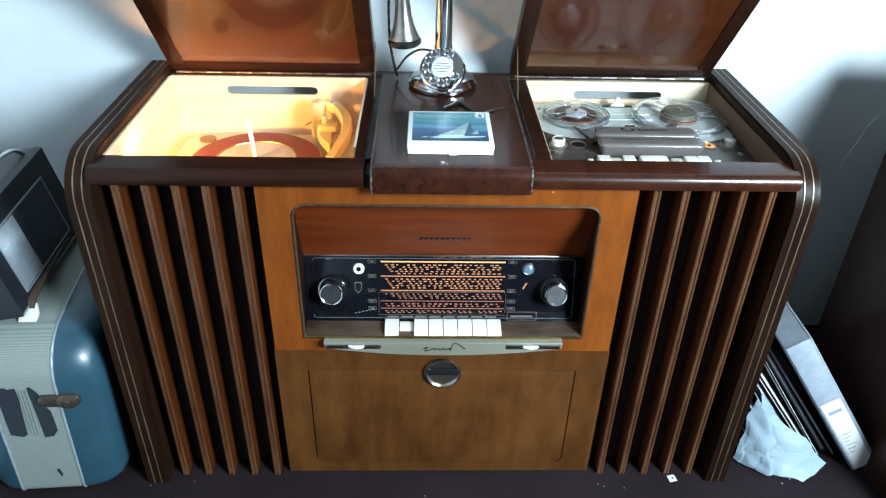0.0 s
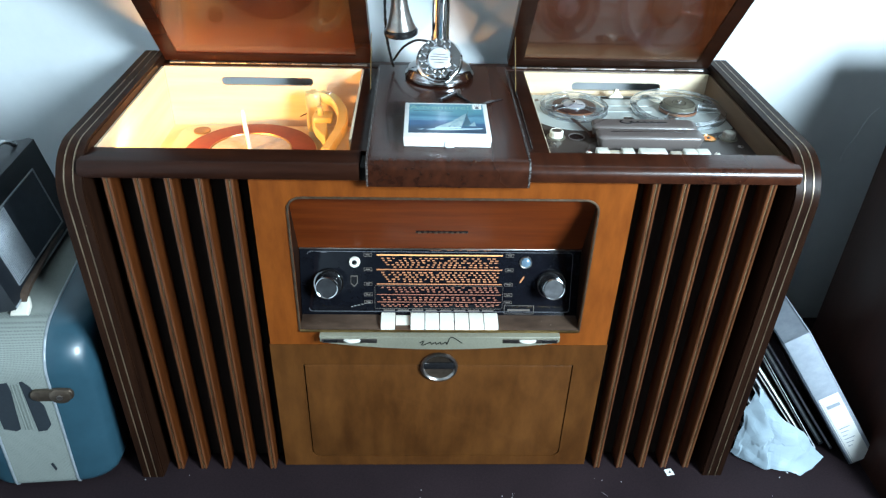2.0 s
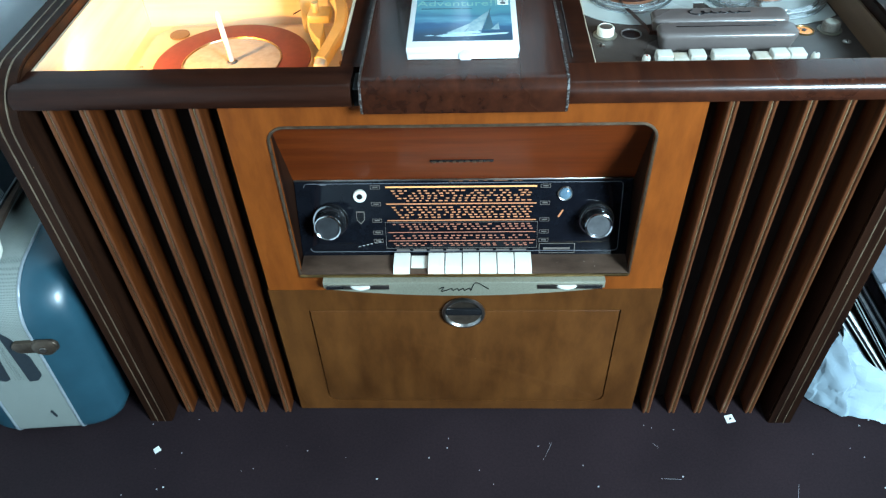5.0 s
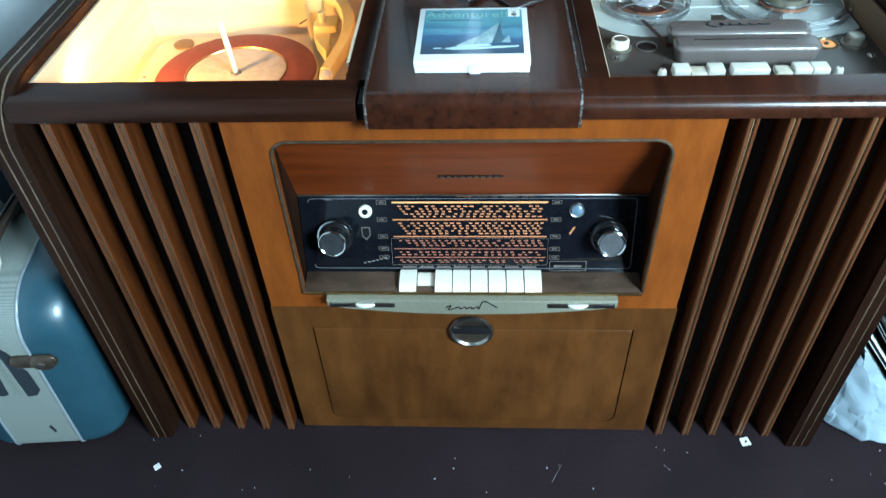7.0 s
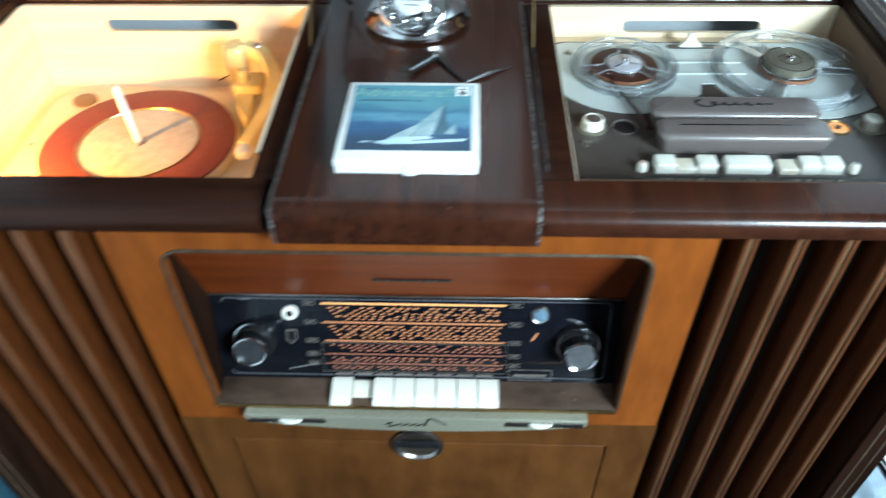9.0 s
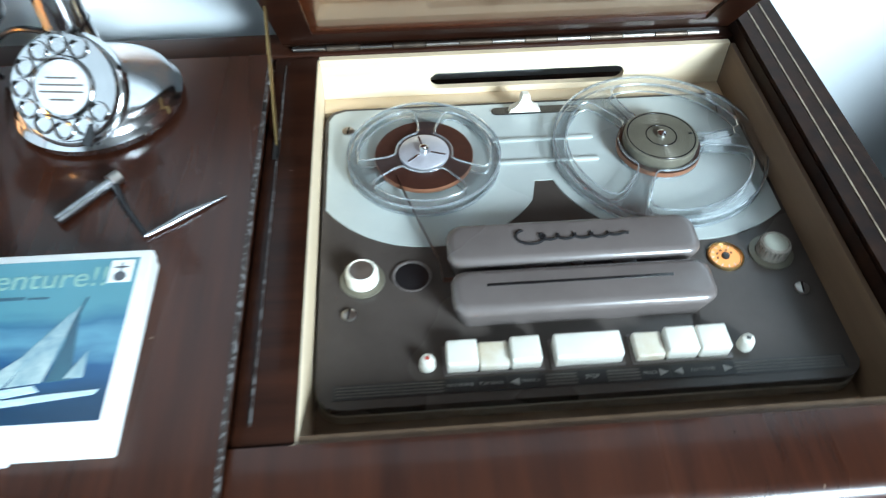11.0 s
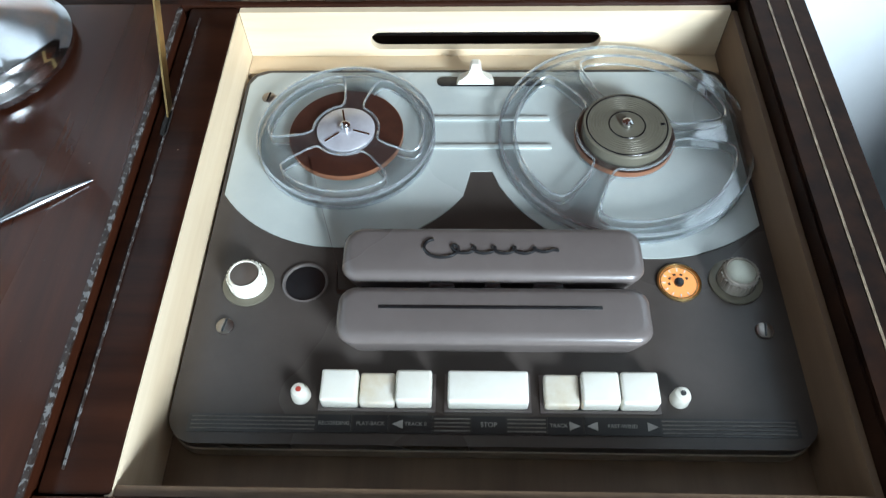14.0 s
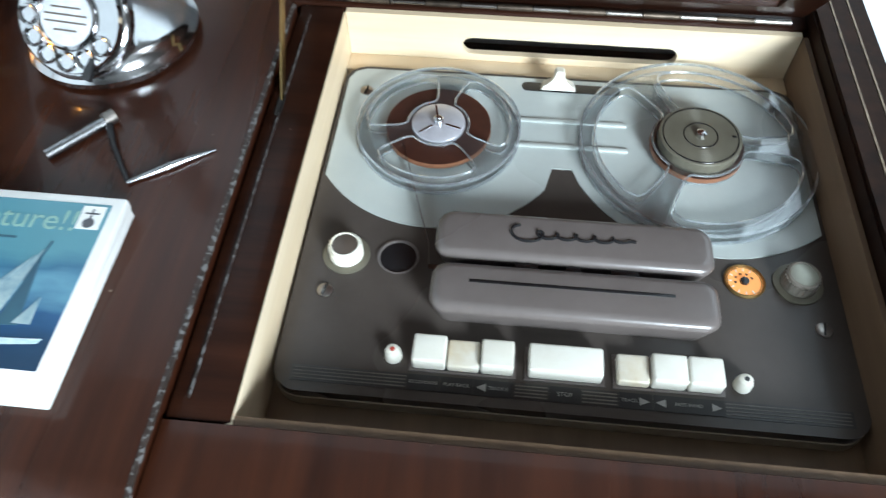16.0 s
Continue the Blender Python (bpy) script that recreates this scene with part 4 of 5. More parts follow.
# ivory keys; the second and fifth are pressed
for x0, x1, low in ((0.2655, 0.287, 0), (0.2878, 0.3085, 1), (0.3093, 0.3302, 0), (0.3395, 0.3862, 0), (0.3955, 0.4158, 1), (0.4167, 0.4385, 0), (0.4394, 0.4610, 0)):
    h = 0.0075 if low else 0.0125
    part("deck_key", box(x0 - ox, x1 - ox, 0.1005 - oy, 0.1205 - oy, -0.001, h, 0.0018, 3), M_ivory_worn if low else M_ivory, deck, "ivory piano key" + (", pressed down" if low else ""))
for x0, x1 in ((0.2635, 0.3322), (0.3375, 0.3882), (0.3935, 0.463)):
    part("key_well", holed((x0 - ox, x1 - ox, 0.0985 - oy, 0.1225 - oy), rounded(x0 - ox + 0.0016, x1 - ox - 0.0016, 0.1001 - oy, 0.1209 - oy, 0.002, 3), 0.0012, Matrix.Translation((0, 0, -0.0001))), M_cover, deck, smooth=False)
    # dark sheet on the plate stands in for the shade round the keys
    part("well_shade", box(x0 - ox + 0.0018, x1 - ox - 0.0018, 0.1003 - oy, 0.1207 - oy, -0.001, 0.0005), M_label, deck)
for x, c in ((0.2525, (0.45, 0.05, 0.03)), (0.4745, (0.03, 0.03, 0.03))):
    b = part("push_button", lathe([(0.0, 0.0), (0.0058, 0.0), (0.0055, 0.006), (0.0042, 0.0095), (0.002, 0.0105), (0.0, 0.0105)], 28), M_ivory, deck, "small ivory push button")
    b.matrix_basis = D(x, 0.108)
    part("button_dot", lathe([(0.0, 0.0108), (0.0017, 0.0106), (0.0017, 0.0100)], 16), surface("button_dot", c, c, 0.4, bump=0), b)


def deck_knob(x, y, body, cap):
    k = part("deck_knob", lathe([(0.0, -0.0005), (0.0168, -0.0005), (0.0168, 0.0015), (0.0140, 0.0022), (0.0125, 0.0022)], 36), M_hub_olive, deck, "ribbed control knob on a round skirt")
    k.matrix_basis = D(x, y)
    bm = lathe([(0.0122, 0.002), (0.0110, 0.0120), (0.0106, 0.0134), (0.0096, 0.0140), (0.0092, 0.0130), (0.0, 0.0128)], 36)
    part("knob_body", bm, body, k)
    flutes = bmesh.new()
    for q in range(24):
        box(-0.0007, 0.0007, 0.0112, 0.0121, 0.0030, 0.0118, bm=flutes, m=Matrix.Rotation(radians(15 * q), 4, 'Z'))
    part("knob_flutes", flutes, body, k, smooth=False)
    part("knob_cap", lathe([(0.0091, 0.0131), (0.0080, 0.0135), (0.0, 0.0137)], 28), cap, k)


deck_knob(0.2085, 0.1855, M_ivory, surface("brown_knob_top", (0.10, 0.075, 0.060), (0.07, 0.052, 0.042), 0.3, bump=0.02))
deck_knob(0.5225, 0.1895, surface("worn_cream_knob", (0.30, 0.27, 0.23), (0.17, 0.145, 0.12), 0.38, scale=200, bump=0.1), surface("pale_metal_cap", (0.42, 0.42, 0.34), (0.30, 0.30, 0.25), 0.3, metal=0.4, bump=0.03))
sk = part("socket", lathe([(0.0142, 0.0), (0.0150, 0.0014), (0.0138, 0.0016), (0.0130, 0.0002), (0.0128, -0.004), (0.0, -0.004)], 36), M_cover, deck, "dark round socket")
sk.matrix_basis = D(0.2455, 0.1865)
part("socket_dark", lathe([(0.0129, 0.0003), (0.0, 0.0004)], 28), M_black, sk)
dlm = part("level_meter", lathe([(0.0138, -0.0005), (0.0142, 0.0012), (0.0130, 0.0018), (0.0124, 0.0004)], 36), M_brass, deck, "round amber-lit level dial")
dlm.matrix_basis = D(0.4865, 0.1885)
part("meter_face", lathe([(0.0126, 0.0002), (0.0, 0.0004)], 32), M_amber, dlm)
part("meter_ring", lathe([(0.0112, 0.0005), (0.0114, 0.0008), (0.0119, 0.0008), (0.0121, 0.0005)], 32), M_brass, dlm)
for k in range(5):
    part("meter_bar", box(-0.0009, 0.0009, 0.0056, 0.0070, 0.0004, 0.0007, m=Matrix.Rotation(radians(-60 + 40 * k), 4, 'Z')), M_tarnish, dlm)
part("meter_hub", lathe([(0.0032, 0.0003), (0.0030, 0.0022), (0.0, 0.0026)], 20), M_black, dlm)
for k in range(9):
    aa = radians(-30 + 30 * k)
    part("meter_tick", box(-0.0004, 0.0004, 0.0085, 0.0108, 0.0004, 0.0008, m=Matrix.Rotation(aa, 4, 'Z')), M_ivory, dlm)
for x, y in ((0.1985, 0.1540), (0.5335, 0.1540), (0.1965, 0.3555), (0.5325, 0.3605)):
    s_ = part("screw", lathe([(0.0, 0.0), (0.0056, 0.0), (0.0054, 0.0012), (0.004, 0.0018), (0.0, 0.0020)], 24), M_nickel, deck)
    s_.matrix_basis = D(x, y, 0.0002)
    part("screw_slot", box(-0.0046, 0.0046, -0.0006, 0.0006, 0.0014, 0.0022, m=Matrix.Rotation(radians(80), 4, 'Z')), M_black, s_)
# counter lever in its slot
part("lever_slot", prism(rounded(0.3265 - ox, 0.4085 - ox, 0.3675 - oy, 0.3775 - oy, 0.0049, 6), 0.0008, Matrix.Translation((0, 0, 0.0009))), M_black, deck)
part("lever", prism([(-0.0145, 0.0), (0.0145, 0.0), (0.0125, 0.005), (0.005, 0.0085), (0.0042, 0.016), (0.0025, 0.0185), (-0.0025, 0.0185), (-0.0042, 0.016), (-0.005, 0.0085), (-0.0125, 0.005)], 0.008,
                    D(0.3565, 0.374, 0.0018) @ Matrix.Rotation(radians(78), 4, 'X'), r=0.0012), M_ivory, deck, "ivory slide lever")
# legend strip
part("legend_band", box(0.188 - ox, 0.540 - ox, 0.0852 - oy, 0.0963 - oy, -0.001, 0.0003), M_band, deck, "darker striped band")
for x0, x1 in ((0.190, 0.2625), (0.332, 0.3525), (0.374, 0.396), (0.4625, 0.538)):
    for k in range(4):
        y = 0.0868 + 0.0024 * k
        part("stripe", box(x0 - ox, x1 - ox, y - oy, y - oy + 0.0008, 0.0, 0.0006), M_line, deck)
for x0, x1, txt in ((0.2640, 0.2835, "RECORDING"), (0.2848, 0.3050, "PLAY-BACK"), (0.3062, 0.3305, "\u25c4TRACK II"), (0.3535, 0.3730, "STOP"), (0.3970, 0.4170, "TRACK I\u25ba"), (0.4182, 0.4615, "\u25c4   FAST-WIND   \u25ba")):
    pl = part("legend_plate", box(x0 - ox, x1 - ox, 0.0855 - oy, 0.0960 - oy, 0.0, 0.0007), M_label, deck)
    core = txt.replace("\u25c4", "").replace("\u25ba", "").strip()
    xm = (x0 + x1) / 2 + (0.0028 if txt.startswith("\u25c4T") else -0.0028 if txt.startswith("TRACK I\u25ba") else 0)
    words("legend", core, 0.0032 if len(core) > 4 else 0.0040, Matrix.Translation((xm - ox, 0.0908 - oy, 0.0009)), M_print, deck, 0.0001)
    for sgn, ch in ((-1, "\u25c4"), (1, "\u25ba")):
        if ch in txt:
            xa = (x0 + 0.0045) if sgn < 0 else (x1 - 0.0045)
            part("arrow", prism([(xa - ox - sgn * 0.0030, 0.0880 - oy), (xa - ox + sgn * 0.0032, 0.0907 - oy), (xa - ox - sgn * 0.0030, 0.0934 - oy)][::sgn], 0.0004, Matrix.Translation((0, 0, 0.0007))), M_print, deck)
for c in (HL, HR):
    part("spindle_plate", lathe([(0.0, 0.0), (0.019, 0.0), (0.019, 0.0007), (0.0, 0.0007)], 36, m=D(c.x, c.y, 0.001)), M_deck_edge, deck)


# ---- reels ----
def reel(c, R, hub_r, pack_r, turn, label, hub_mat, windows, z0):
    r = thing("tape_reel", label, "tape reel", Matrix.Translation((c.x, c.y, z0)) @ Matrix.Rotation(radians(turn), 4, 'Z'), "reels on the tape recorder")
    W = 0.0088
    for name, z in (("lower_flange", 0.0), ("upper_flange", W)):
        # rim, middle and three arms, with three open windows between
        inner, outer = hub_r * 1.14, R * 0.875
        bm = bmesh.new()
        n = 96
        t = 0.0012
        rings = {}
        for rr in (hub_r * 0.5, inner, outer, R):
            for zz in (z, z + t):
                rings[rr, zz] = [bm.verts.new((rr * math.cos(2 * math.pi * i / n), rr * math.sin(2 * math.pi * i / n), zz)) for i in range(n)]
        rs = (hub_r * 0.5, inner, outer, R)
        for k in range(3):
            for i in range(n):
                j = (i + 1) % n
                ph = (i + 0.5) % (n / 3) / (n / 3)
                solid = k != 1 or ph < windows or ph > 1 - windows
                if solid:
                    for zz, flip in ((z, 1), (z + t, -1)):
                        bm.faces.new([rings[rs[k], zz][i], rings[rs[k], zz][j], rings[rs[k + 1], zz][j], rings[rs[k + 1], zz][i]][::flip])
        for rr in (R, hub_r * 0.5):
            for i in range(n):
                j = (i + 1) % n
                bm.faces.new([rings[rr, z][i], rings[rr, z][j], rings[rr, z + t][j], rings[rr, z + t][i]])
        fl_ = part(name, bm, M_clear, r, "clear plastic flange with three windows", smooth=False)
        # moulded edges: outer rim, and the windows' raised lips
        part("rim", lathe([(R - 0.0011, z - 0.0004), (R + 0.0004, z - 0.0002), (R + 0.0004, z + t + 0.0004), (R - 0.0011, z + t + 0.0008), (R - 0.0011, z - 0.0004)], 96), M_clear_edge, fl_)
        for k in range(3):
            a0 = 2 * math.pi * (k + windows) / 3
            a1 = 2 * math.pi * (k + 1 - windows) / 3
            e0, e1, g = a0 + 0.13, a1 - 0.13, (outer - inner) * 0.22
            polar = [(outer, e0 + (e1 - e0) * i / 16) for i in range(17)] + [(outer - g * 0.3, a1 - 0.035), (outer - g, a1), (inner + g, a1), (inner + g * 0.3, a1 - 0.05)]
            polar += [(inner, e1 + (e0 - e1) * i / 10) for i in range(11)] + [(inner + g * 0.3, a0 + 0.05), (inner + g, a0), (outer - g, a0), (outer - g * 0.3, a0 + 0.035)]
            pts = [(q * math.cos(w_), q * math.sin(w_), z + t) for q, w_ in polar]
            pts.append(pts[0])
            part("window_lip", tube(pts, 0.0009, 6), M_clear_edge, fl_)
    part("hub", lathe([(0.0, 0.0), (hub_r, 0.0), (hub_r, W + 0.0014), (hub_r - 0.0008, W + 0.002), (0.0, W + 0.002)], 48), hub_mat, r, "round reel hub")
    part("tape_pack", lathe([(hub_r, 0.0028), (pack_r, 0.0028), (pack_r, W - 0.0016), (hub_r, W - 0.0016)], 72), M_copper, r, "wound brown tape")
    part("tape_top", lathe([(hub_r, W - 0.0015), (pack_r - 0.0004, W - 0.0014), (pack_r - 0.0004, W - 0.0017)], 72), M_tape, r)
    part("spindle_tip", lathe([(0.0, W + 0.002), (0.0042, W + 0.002), (0.0040, W + 0.0065), (0.002, W + 0.0085), (0.0, W + 0.0088)], 24), M_chrome, r)
    return r, W


r1, W = reel(HL - Vector((0.0015, 0.005)), 0.0660, 0.0215, 0.0425, 82, "small clear plastic tape reel partly filled with brown tape", M_hub, 0.115, 0.6768)
for k in range(3):
    part("hub_rib", box(0.006, 0.019, -0.0007, 0.0007, W + 0.0018, W + 0.0026, m=Matrix.Rotation(radians(120 * k + 20), 4, 'Z')), M_chrome, r1)
r2, W = reel(HR - Vector((0.006, 0.0105)), 0.0920, 0.0312, 0.0365, 1, "large clear plastic tape reel, nearly empty, with olive hub", M_hub_olive, 0.075, 0.6768)
part("hub_cap", lathe([(0.0318, W + 0.0012), (0.0318, W + 0.0082), (0.0308, W + 0.0090), (0.0, W + 0.0090)], 64), M_hub_olive, r2, "raised olive-grey hub cap")
for q in (0.0130, 0.0290):
    part("hub_ring", lathe([(q - 0.0006, W + 0.0089), (q - 0.0004, W + 0.0093), (q + 0.0003, W + 0.0093), (q + 0.0006, W + 0.0089)], 56), M_black, r2)
for q in (0.0165, 0.0185, 0.0205, 0.0225, 0.0245, 0.0265):
    part("groove_ring", lathe([(q - 0.0003, W + 0.0089), (q, W + 0.0092), (q + 0.0003, W + 0.0089)], 56), M_hub_olive, r2)
part("spindle_tip", lathe([(0.0, W + 0.0090), (0.0042, W + 0.0090), (0.0040, W + 0.0121), (0.002, W + 0.0136), (0.0, W + 0.0139)], 24), M_chrome, r2)
part("hub_slot", box(0.024, 0.0275, -0.0010, 0.0010, W + 0.0088, W + 0.0094, 0.0003), M_black, r2)
tp = thing("loose_tape", "thin brown magnetic tape running from the reel to the heads", "tape")
part("ribbon", sweep([(0.237, 0.288, 0.6828), (0.252, 0.240, 0.6828), (0.2665, 0.196, 0.6828), (0.2685, 0.176, 0.6828), (0.30, 0.1735, 0.6828)], [(-0.003, -0.0001), (0.003, -0.0001), (0.003, 0.0001), (-0.003, 0.0001)], (0, 0, 1)), M_tape, tp)

# ---- record player ----
rp = thing("record_player", "cream record changer with oxblood rubber mat and tall spindle", "record player", Matrix.Translation((-0.36, 0.228, 0.588)))
px_, py_ = -0.36, 0.228
part("motor_board", prism(rounded(-0.523 - px_, -0.170 - px_, 0.0905 - py_, 0.370 - py_, 0.03, 8), 0.016, r=0.003), M_motor, rp, "cream enamel motor board")
pl = part("platter", lathe([(0.0, 0.016), (0.1245, 0.016), (0.1255, 0.019), (0.1255, 0.026), (0.1240, 0.0275), (0.0, 0.0275)], 72), M_motor, rp)
part("rubber_mat", lathe([(0.076, 0.0276), (0.0765, 0.0305), (0.080, 0.0315), (0.118, 0.0315), (0.1225, 0.0305), (0.123, 0.0276)], 72), M_mat_red, pl, "oxblood rubber ring")
part("centre_mat", lathe([(0.0, 0.0300), (0.074, 0.0300), (0.0765, 0.0298), (0.0768, 0.0276)], 60), M_felt, pl, "worn cream centre mat")
part("mat_rim", lathe([(0.0755, 0.0300), (0.0765, 0.0322), (0.0780, 0.0318)], 60), M_brass, pl)
part("spindle", tube([(0.0, 0.0, 0.029), (-0.001, 0.0, 0.055), (-0.003, 0.001, 0.075), (-0.005, 0.002, 0.107), (-0.0045, 0.002, 0.112)], [0.0038, 0.0036, 0.0044, 0.0036, 0.0016], 16), M_ivory, rp, "tall ivory changer spindle")
part("spindle_collar", lathe([(0.0, 0.0300), (0.009, 0.0300), (0.007, 0.0322), (0.0, 0.033)], 24), M_nickel, rp)
part("adaptor_disc", lathe([(0.0, 0.016), (0.0165, 0.016), (0.0165, 0.0185), (0.014, 0.0195), (0.0, 0.0195)], 36, m=Matrix.Translation((-0.480 - px_, 0.344 - py_, 0))), surface("brown_disc", (0.19, 0.12, 0.06), (0.13, 0.08, 0.04), 0.5, bump=0.1), rp, "brown round disc on the board")
for x, y in ((-0.43, 0.359), (-0.513, 0.24), (-0.205, 0.34)):
    part("screw", lathe([(0.0, 0.0160), (0.0035, 0.0160), (0.003, 0.0176), (0.0, 0.018)], 16, m=Matrix.Translation((x - px_, y - py_, 0))), M_nickel, rp)
# pick-up arm: upright post, curved open arm and head
part("arm_post", prism(rounded(-0.017, 0.013, -0.013, 0.013, 0.010, 6), 0.082, Matrix.Translation((-0.252 - px_, 0.358 - py_, 0.016)), r=0.009), M_arm, rp, "rounded cream arm post")
arm_line = bend([(-0.238, 0.368, 0.0865), (-0.212, 0.352, 0.0830), (-0.192, 0.315, 0.0730), (-0.190, 0.275, 0.0600), (-0.203, 0.235, 0.0470), (-0.214, 0.205, 0.0390)], 8)
arm = part("pickup_arm", sweep([(p[0] - px_, p[1] - py_, p[2]) for p in arm_line], [(-0.010, -0.009), (-0.006, -0.0115), (0.006, -0.0115), (0.010, -0.009), (0.010, 0.006), (0.006, 0.009), (-0.006, 0.009), (-0.010, 0.006)], (0, 0, 1)), M_arm, rp, "chunky curved cream pick-up arm")
web = [(-0.246, 0.355), (-0.232, 0.336), (-0.222, 0.300), (-0.216, 0.265), (-0.219, 0.235), (-0.230, 0.262), (-0.244, 0.290), (-0.254, 0.322), (-0.257, 0.350)]
part("arm_shell", prism([(x - px_, y - py_) for x, y in web], 0.020, Matrix.Translation((0, 0, 0.034)), r=0.005), M_arm, rp, "lower cream shell of the arm")
part("arm_counter", box(-0.250 - px_, -0.212 - px_, 0.305 - py_, 0.345 - py_, 0.050, 0.066, 0.006), M_arm, rp)
part("pickup_head", box(-0.224 - px_, -0.205 - px_, 0.186 - py_, 0.214 - py_, 0.0335, 0.047, 0.005), M_ivory, rp, "small ivory pick-up head")
part("arm_pin", tube([(-0.236 - px_, 0.320 - py_, 0.066), (-0.236 - px_, 0.320 - py_, 0.082)], 0.006, 14), M_arm, rp)
part("arm_wire", tube([(-0.261 - px_, 0.357 - py_, 0.090), (-0.2615 - px_, 0.353 - py_, 0.060), (-0.262 - px_, 0.350 - py_, 0.045)], 0.0010, 6), M_black, rp)
part("trip_wire", tube([(-0.261 - px_, 0.354 - py_, 0.057), (-0.280 - px_, 0.345 - py_, 0.050)], 0.0011, 6), M_black, rp)
part("arm_rest", tube([(-0.185 - px_, 0.215 - py_, 0.016), (-0.185 - px_, 0.215 - py_, 0.034)], 0.004, 12), M_brass, rp)
part("pivot_screw", lathe([(0.0, 0.0), (0.006, 0.0), (0.005, 0.002), (0.0, 0.0025)], 18, m=Matrix.Translation((-0.222 - px_, 0.360 - py_, 0.0945))), M_nickel, rp)

# ---- on the centre top ----
CT = 0.7266
ph = thing("candlestick_telephone", "chromed candlestick telephone with rotary dial, receiver hung on its hook", "telephone", Matrix.Translation((-0.003, 0.347, CT)))
part("base", lathe([(0.0, 0.0), (0.062, 0.0), (0.0665, 0.003), (0.0670, 0.008), (0.0640, 0.012), (0.0625, 0.0135), (0.0615, 0.017), (0.052, 0.024), (0.036, 0.031), (0.026, 0.036), (0.021, 0.043), (0.0185, 0.055), (0.0175, 0.075), (0.0175, 0.078)], 64), M_chrome, ph, "stepped round chrome base")
part("stem", lathe([(0.0165, 0.076), (0.0165, 0.245), (0.018, 0.250), (0.018, 0.262), (0.012, 0.270), (0.0, 0.270)], 40), M_chrome, ph, "plain chrome stem")
part("foot_rubber", lathe([(0.060, -0.0004), (0.060, 0.002), (0.0, 0.002), (0.0, -0.0004)], 40), M_black, ph)
dmx = Matrix.Translation((-0.001, -0.033, 0.041)) @ Matrix.Rotation(radians(-6), 4, 'Z') @ Matrix.Rotation(radians(47), 4, 'X') @ Matrix.Diagonal((1.14, 1.14, 1.1, 1))
dl = part("rotary_dial", lathe([(0.0, -0.012), (0.030, -0.012), (0.036, -0.003), (0.0385, 0.0), (0.0385, 0.005), (0.0365, 0.0075), (0.0345, 0.0082), (0.0, 0.0082)], 56), M_chrome, ph, "chrome rotary dial")
dl.matrix_basis = dmx
part("dial_face", lathe([(0.034, 0.0083), (0.034, 0.0092), (0.0, 0.0092)], 48), M_nickel, dl)
for k in range(10):
    a = radians(66 + 29 * k)
    cx, cy = 0.0275 * math.cos(a), 0.0275 * math.sin(a)
    hole = part("finger_hole", lathe([(0.0048, 0.0135), (0.0062, 0.0142), (0.0068, 0.0128), (0.0062, 0.0095)], 20), M_chrome, dl, "ringed finger hole")
    hole.matrix_basis = Matrix.Translation((cx, cy, 0))
    part("number_disc", lathe([(0.0, 0.0112), (0.0047, 0.0112), (0.0047, 0.0096)], 16), M_white, hole)
    part("number_bar", box(-0.0015, 0.0015, -0.0006, 0.0006, 0.0113, 0.0117), M_black, hole)
part("finger_wheel", lathe([(0.0205, 0.0096), (0.0210, 0.0125), (0.0345, 0.0122), (0.0350, 0.0092)], 56), M_chrome, dl)
part("label_disc", lathe([(0.0, 0.0150), (0.0175, 0.0148), (0.0185, 0.0135), (0.0185, 0.0095)], 40), M_paper, dl, "white paper dial label")
part("label_rim", lathe([(0.0178, 0.0148), (0.0188, 0.0158), (0.0203, 0.0150), (0.0206, 0.0122)], 40), M_chrome, dl)
for k, (y, w) in enumerate(((0.006, 0.010), (0.0015, 0.0145), (-0.003, 0.0145), (-0.008, 0.008))):
    part("label_bar", box(-w, w, y - 0.0006, y + 0.0006, 0.0149, 0.0153), M_dimprint, dl)
part("finger_stop", prism([(0.012, -0.036), (0.018, -0.038), (0.021, -0.024), (0.018, -0.023)], 0.004, Matrix.Translation((0, 0, 0.0125))), M_black, dl)
# receiver hanging at the side
rm = Matrix.Translation((-0.074, 0.0, 0.0785)) @ Matrix.Rotation(radians(-3), 4, 'Y')
rc = part("receiver", lathe([(0.0, 0.012), (0.028, 0.012), (0.0285, 0.016), (0.0245, 0.024), (0.0195, 0.040), (0.0160, 0.058), (0.0140, 0.082), (0.0130, 0.110), (0.0135, 0.135), (0.0150, 0.145), (0.0140, 0.155), (0.0, 0.158)], 48), M_nickel, ph, "bell-shaped silver receiver")
rc.matrix_basis = rm
part("ear_cap", lathe([(0.0, -0.002), (0.012, 0.0005), (0.027, 0.0), (0.0320, 0.004), (0.0325, 0.010), (0.0300, 0.0135), (0.0280, 0.014)], 48), M_black, rc, "black ear cap")
part("hook_arm", tube([(0.0, 0.0, 0.205), (-0.04, 0.0, 0.210), (-0.06, 0.0, 0.214)], 0.005, 12), M_chrome, ph)
cord = bend([(-0.060, 0.02, 0.25), (-0.098, 0.015, 0.22), (-0.104, 0.012, 0.15), (-0.1025, 0.012, 0.08), (-0.095, 0.02, 0.03), (-0.090, 0.035, 0.006)], 14)
part("cord", tube(cord, [0.0026 + 0.0007 * math.sin(i * 1.9) for i in range(len(cord))], 8), M_black, ph, "twisted black cord")
part("cord", tube(bend([(-0.090, 0.030, 0.020), (-0.070, 0.020, 0.050), (-0.045, 0.012, 0.066), (-0.018, 0.006, 0.066)], 8), 0.0024, 8), M_black, ph, "thin black cord")

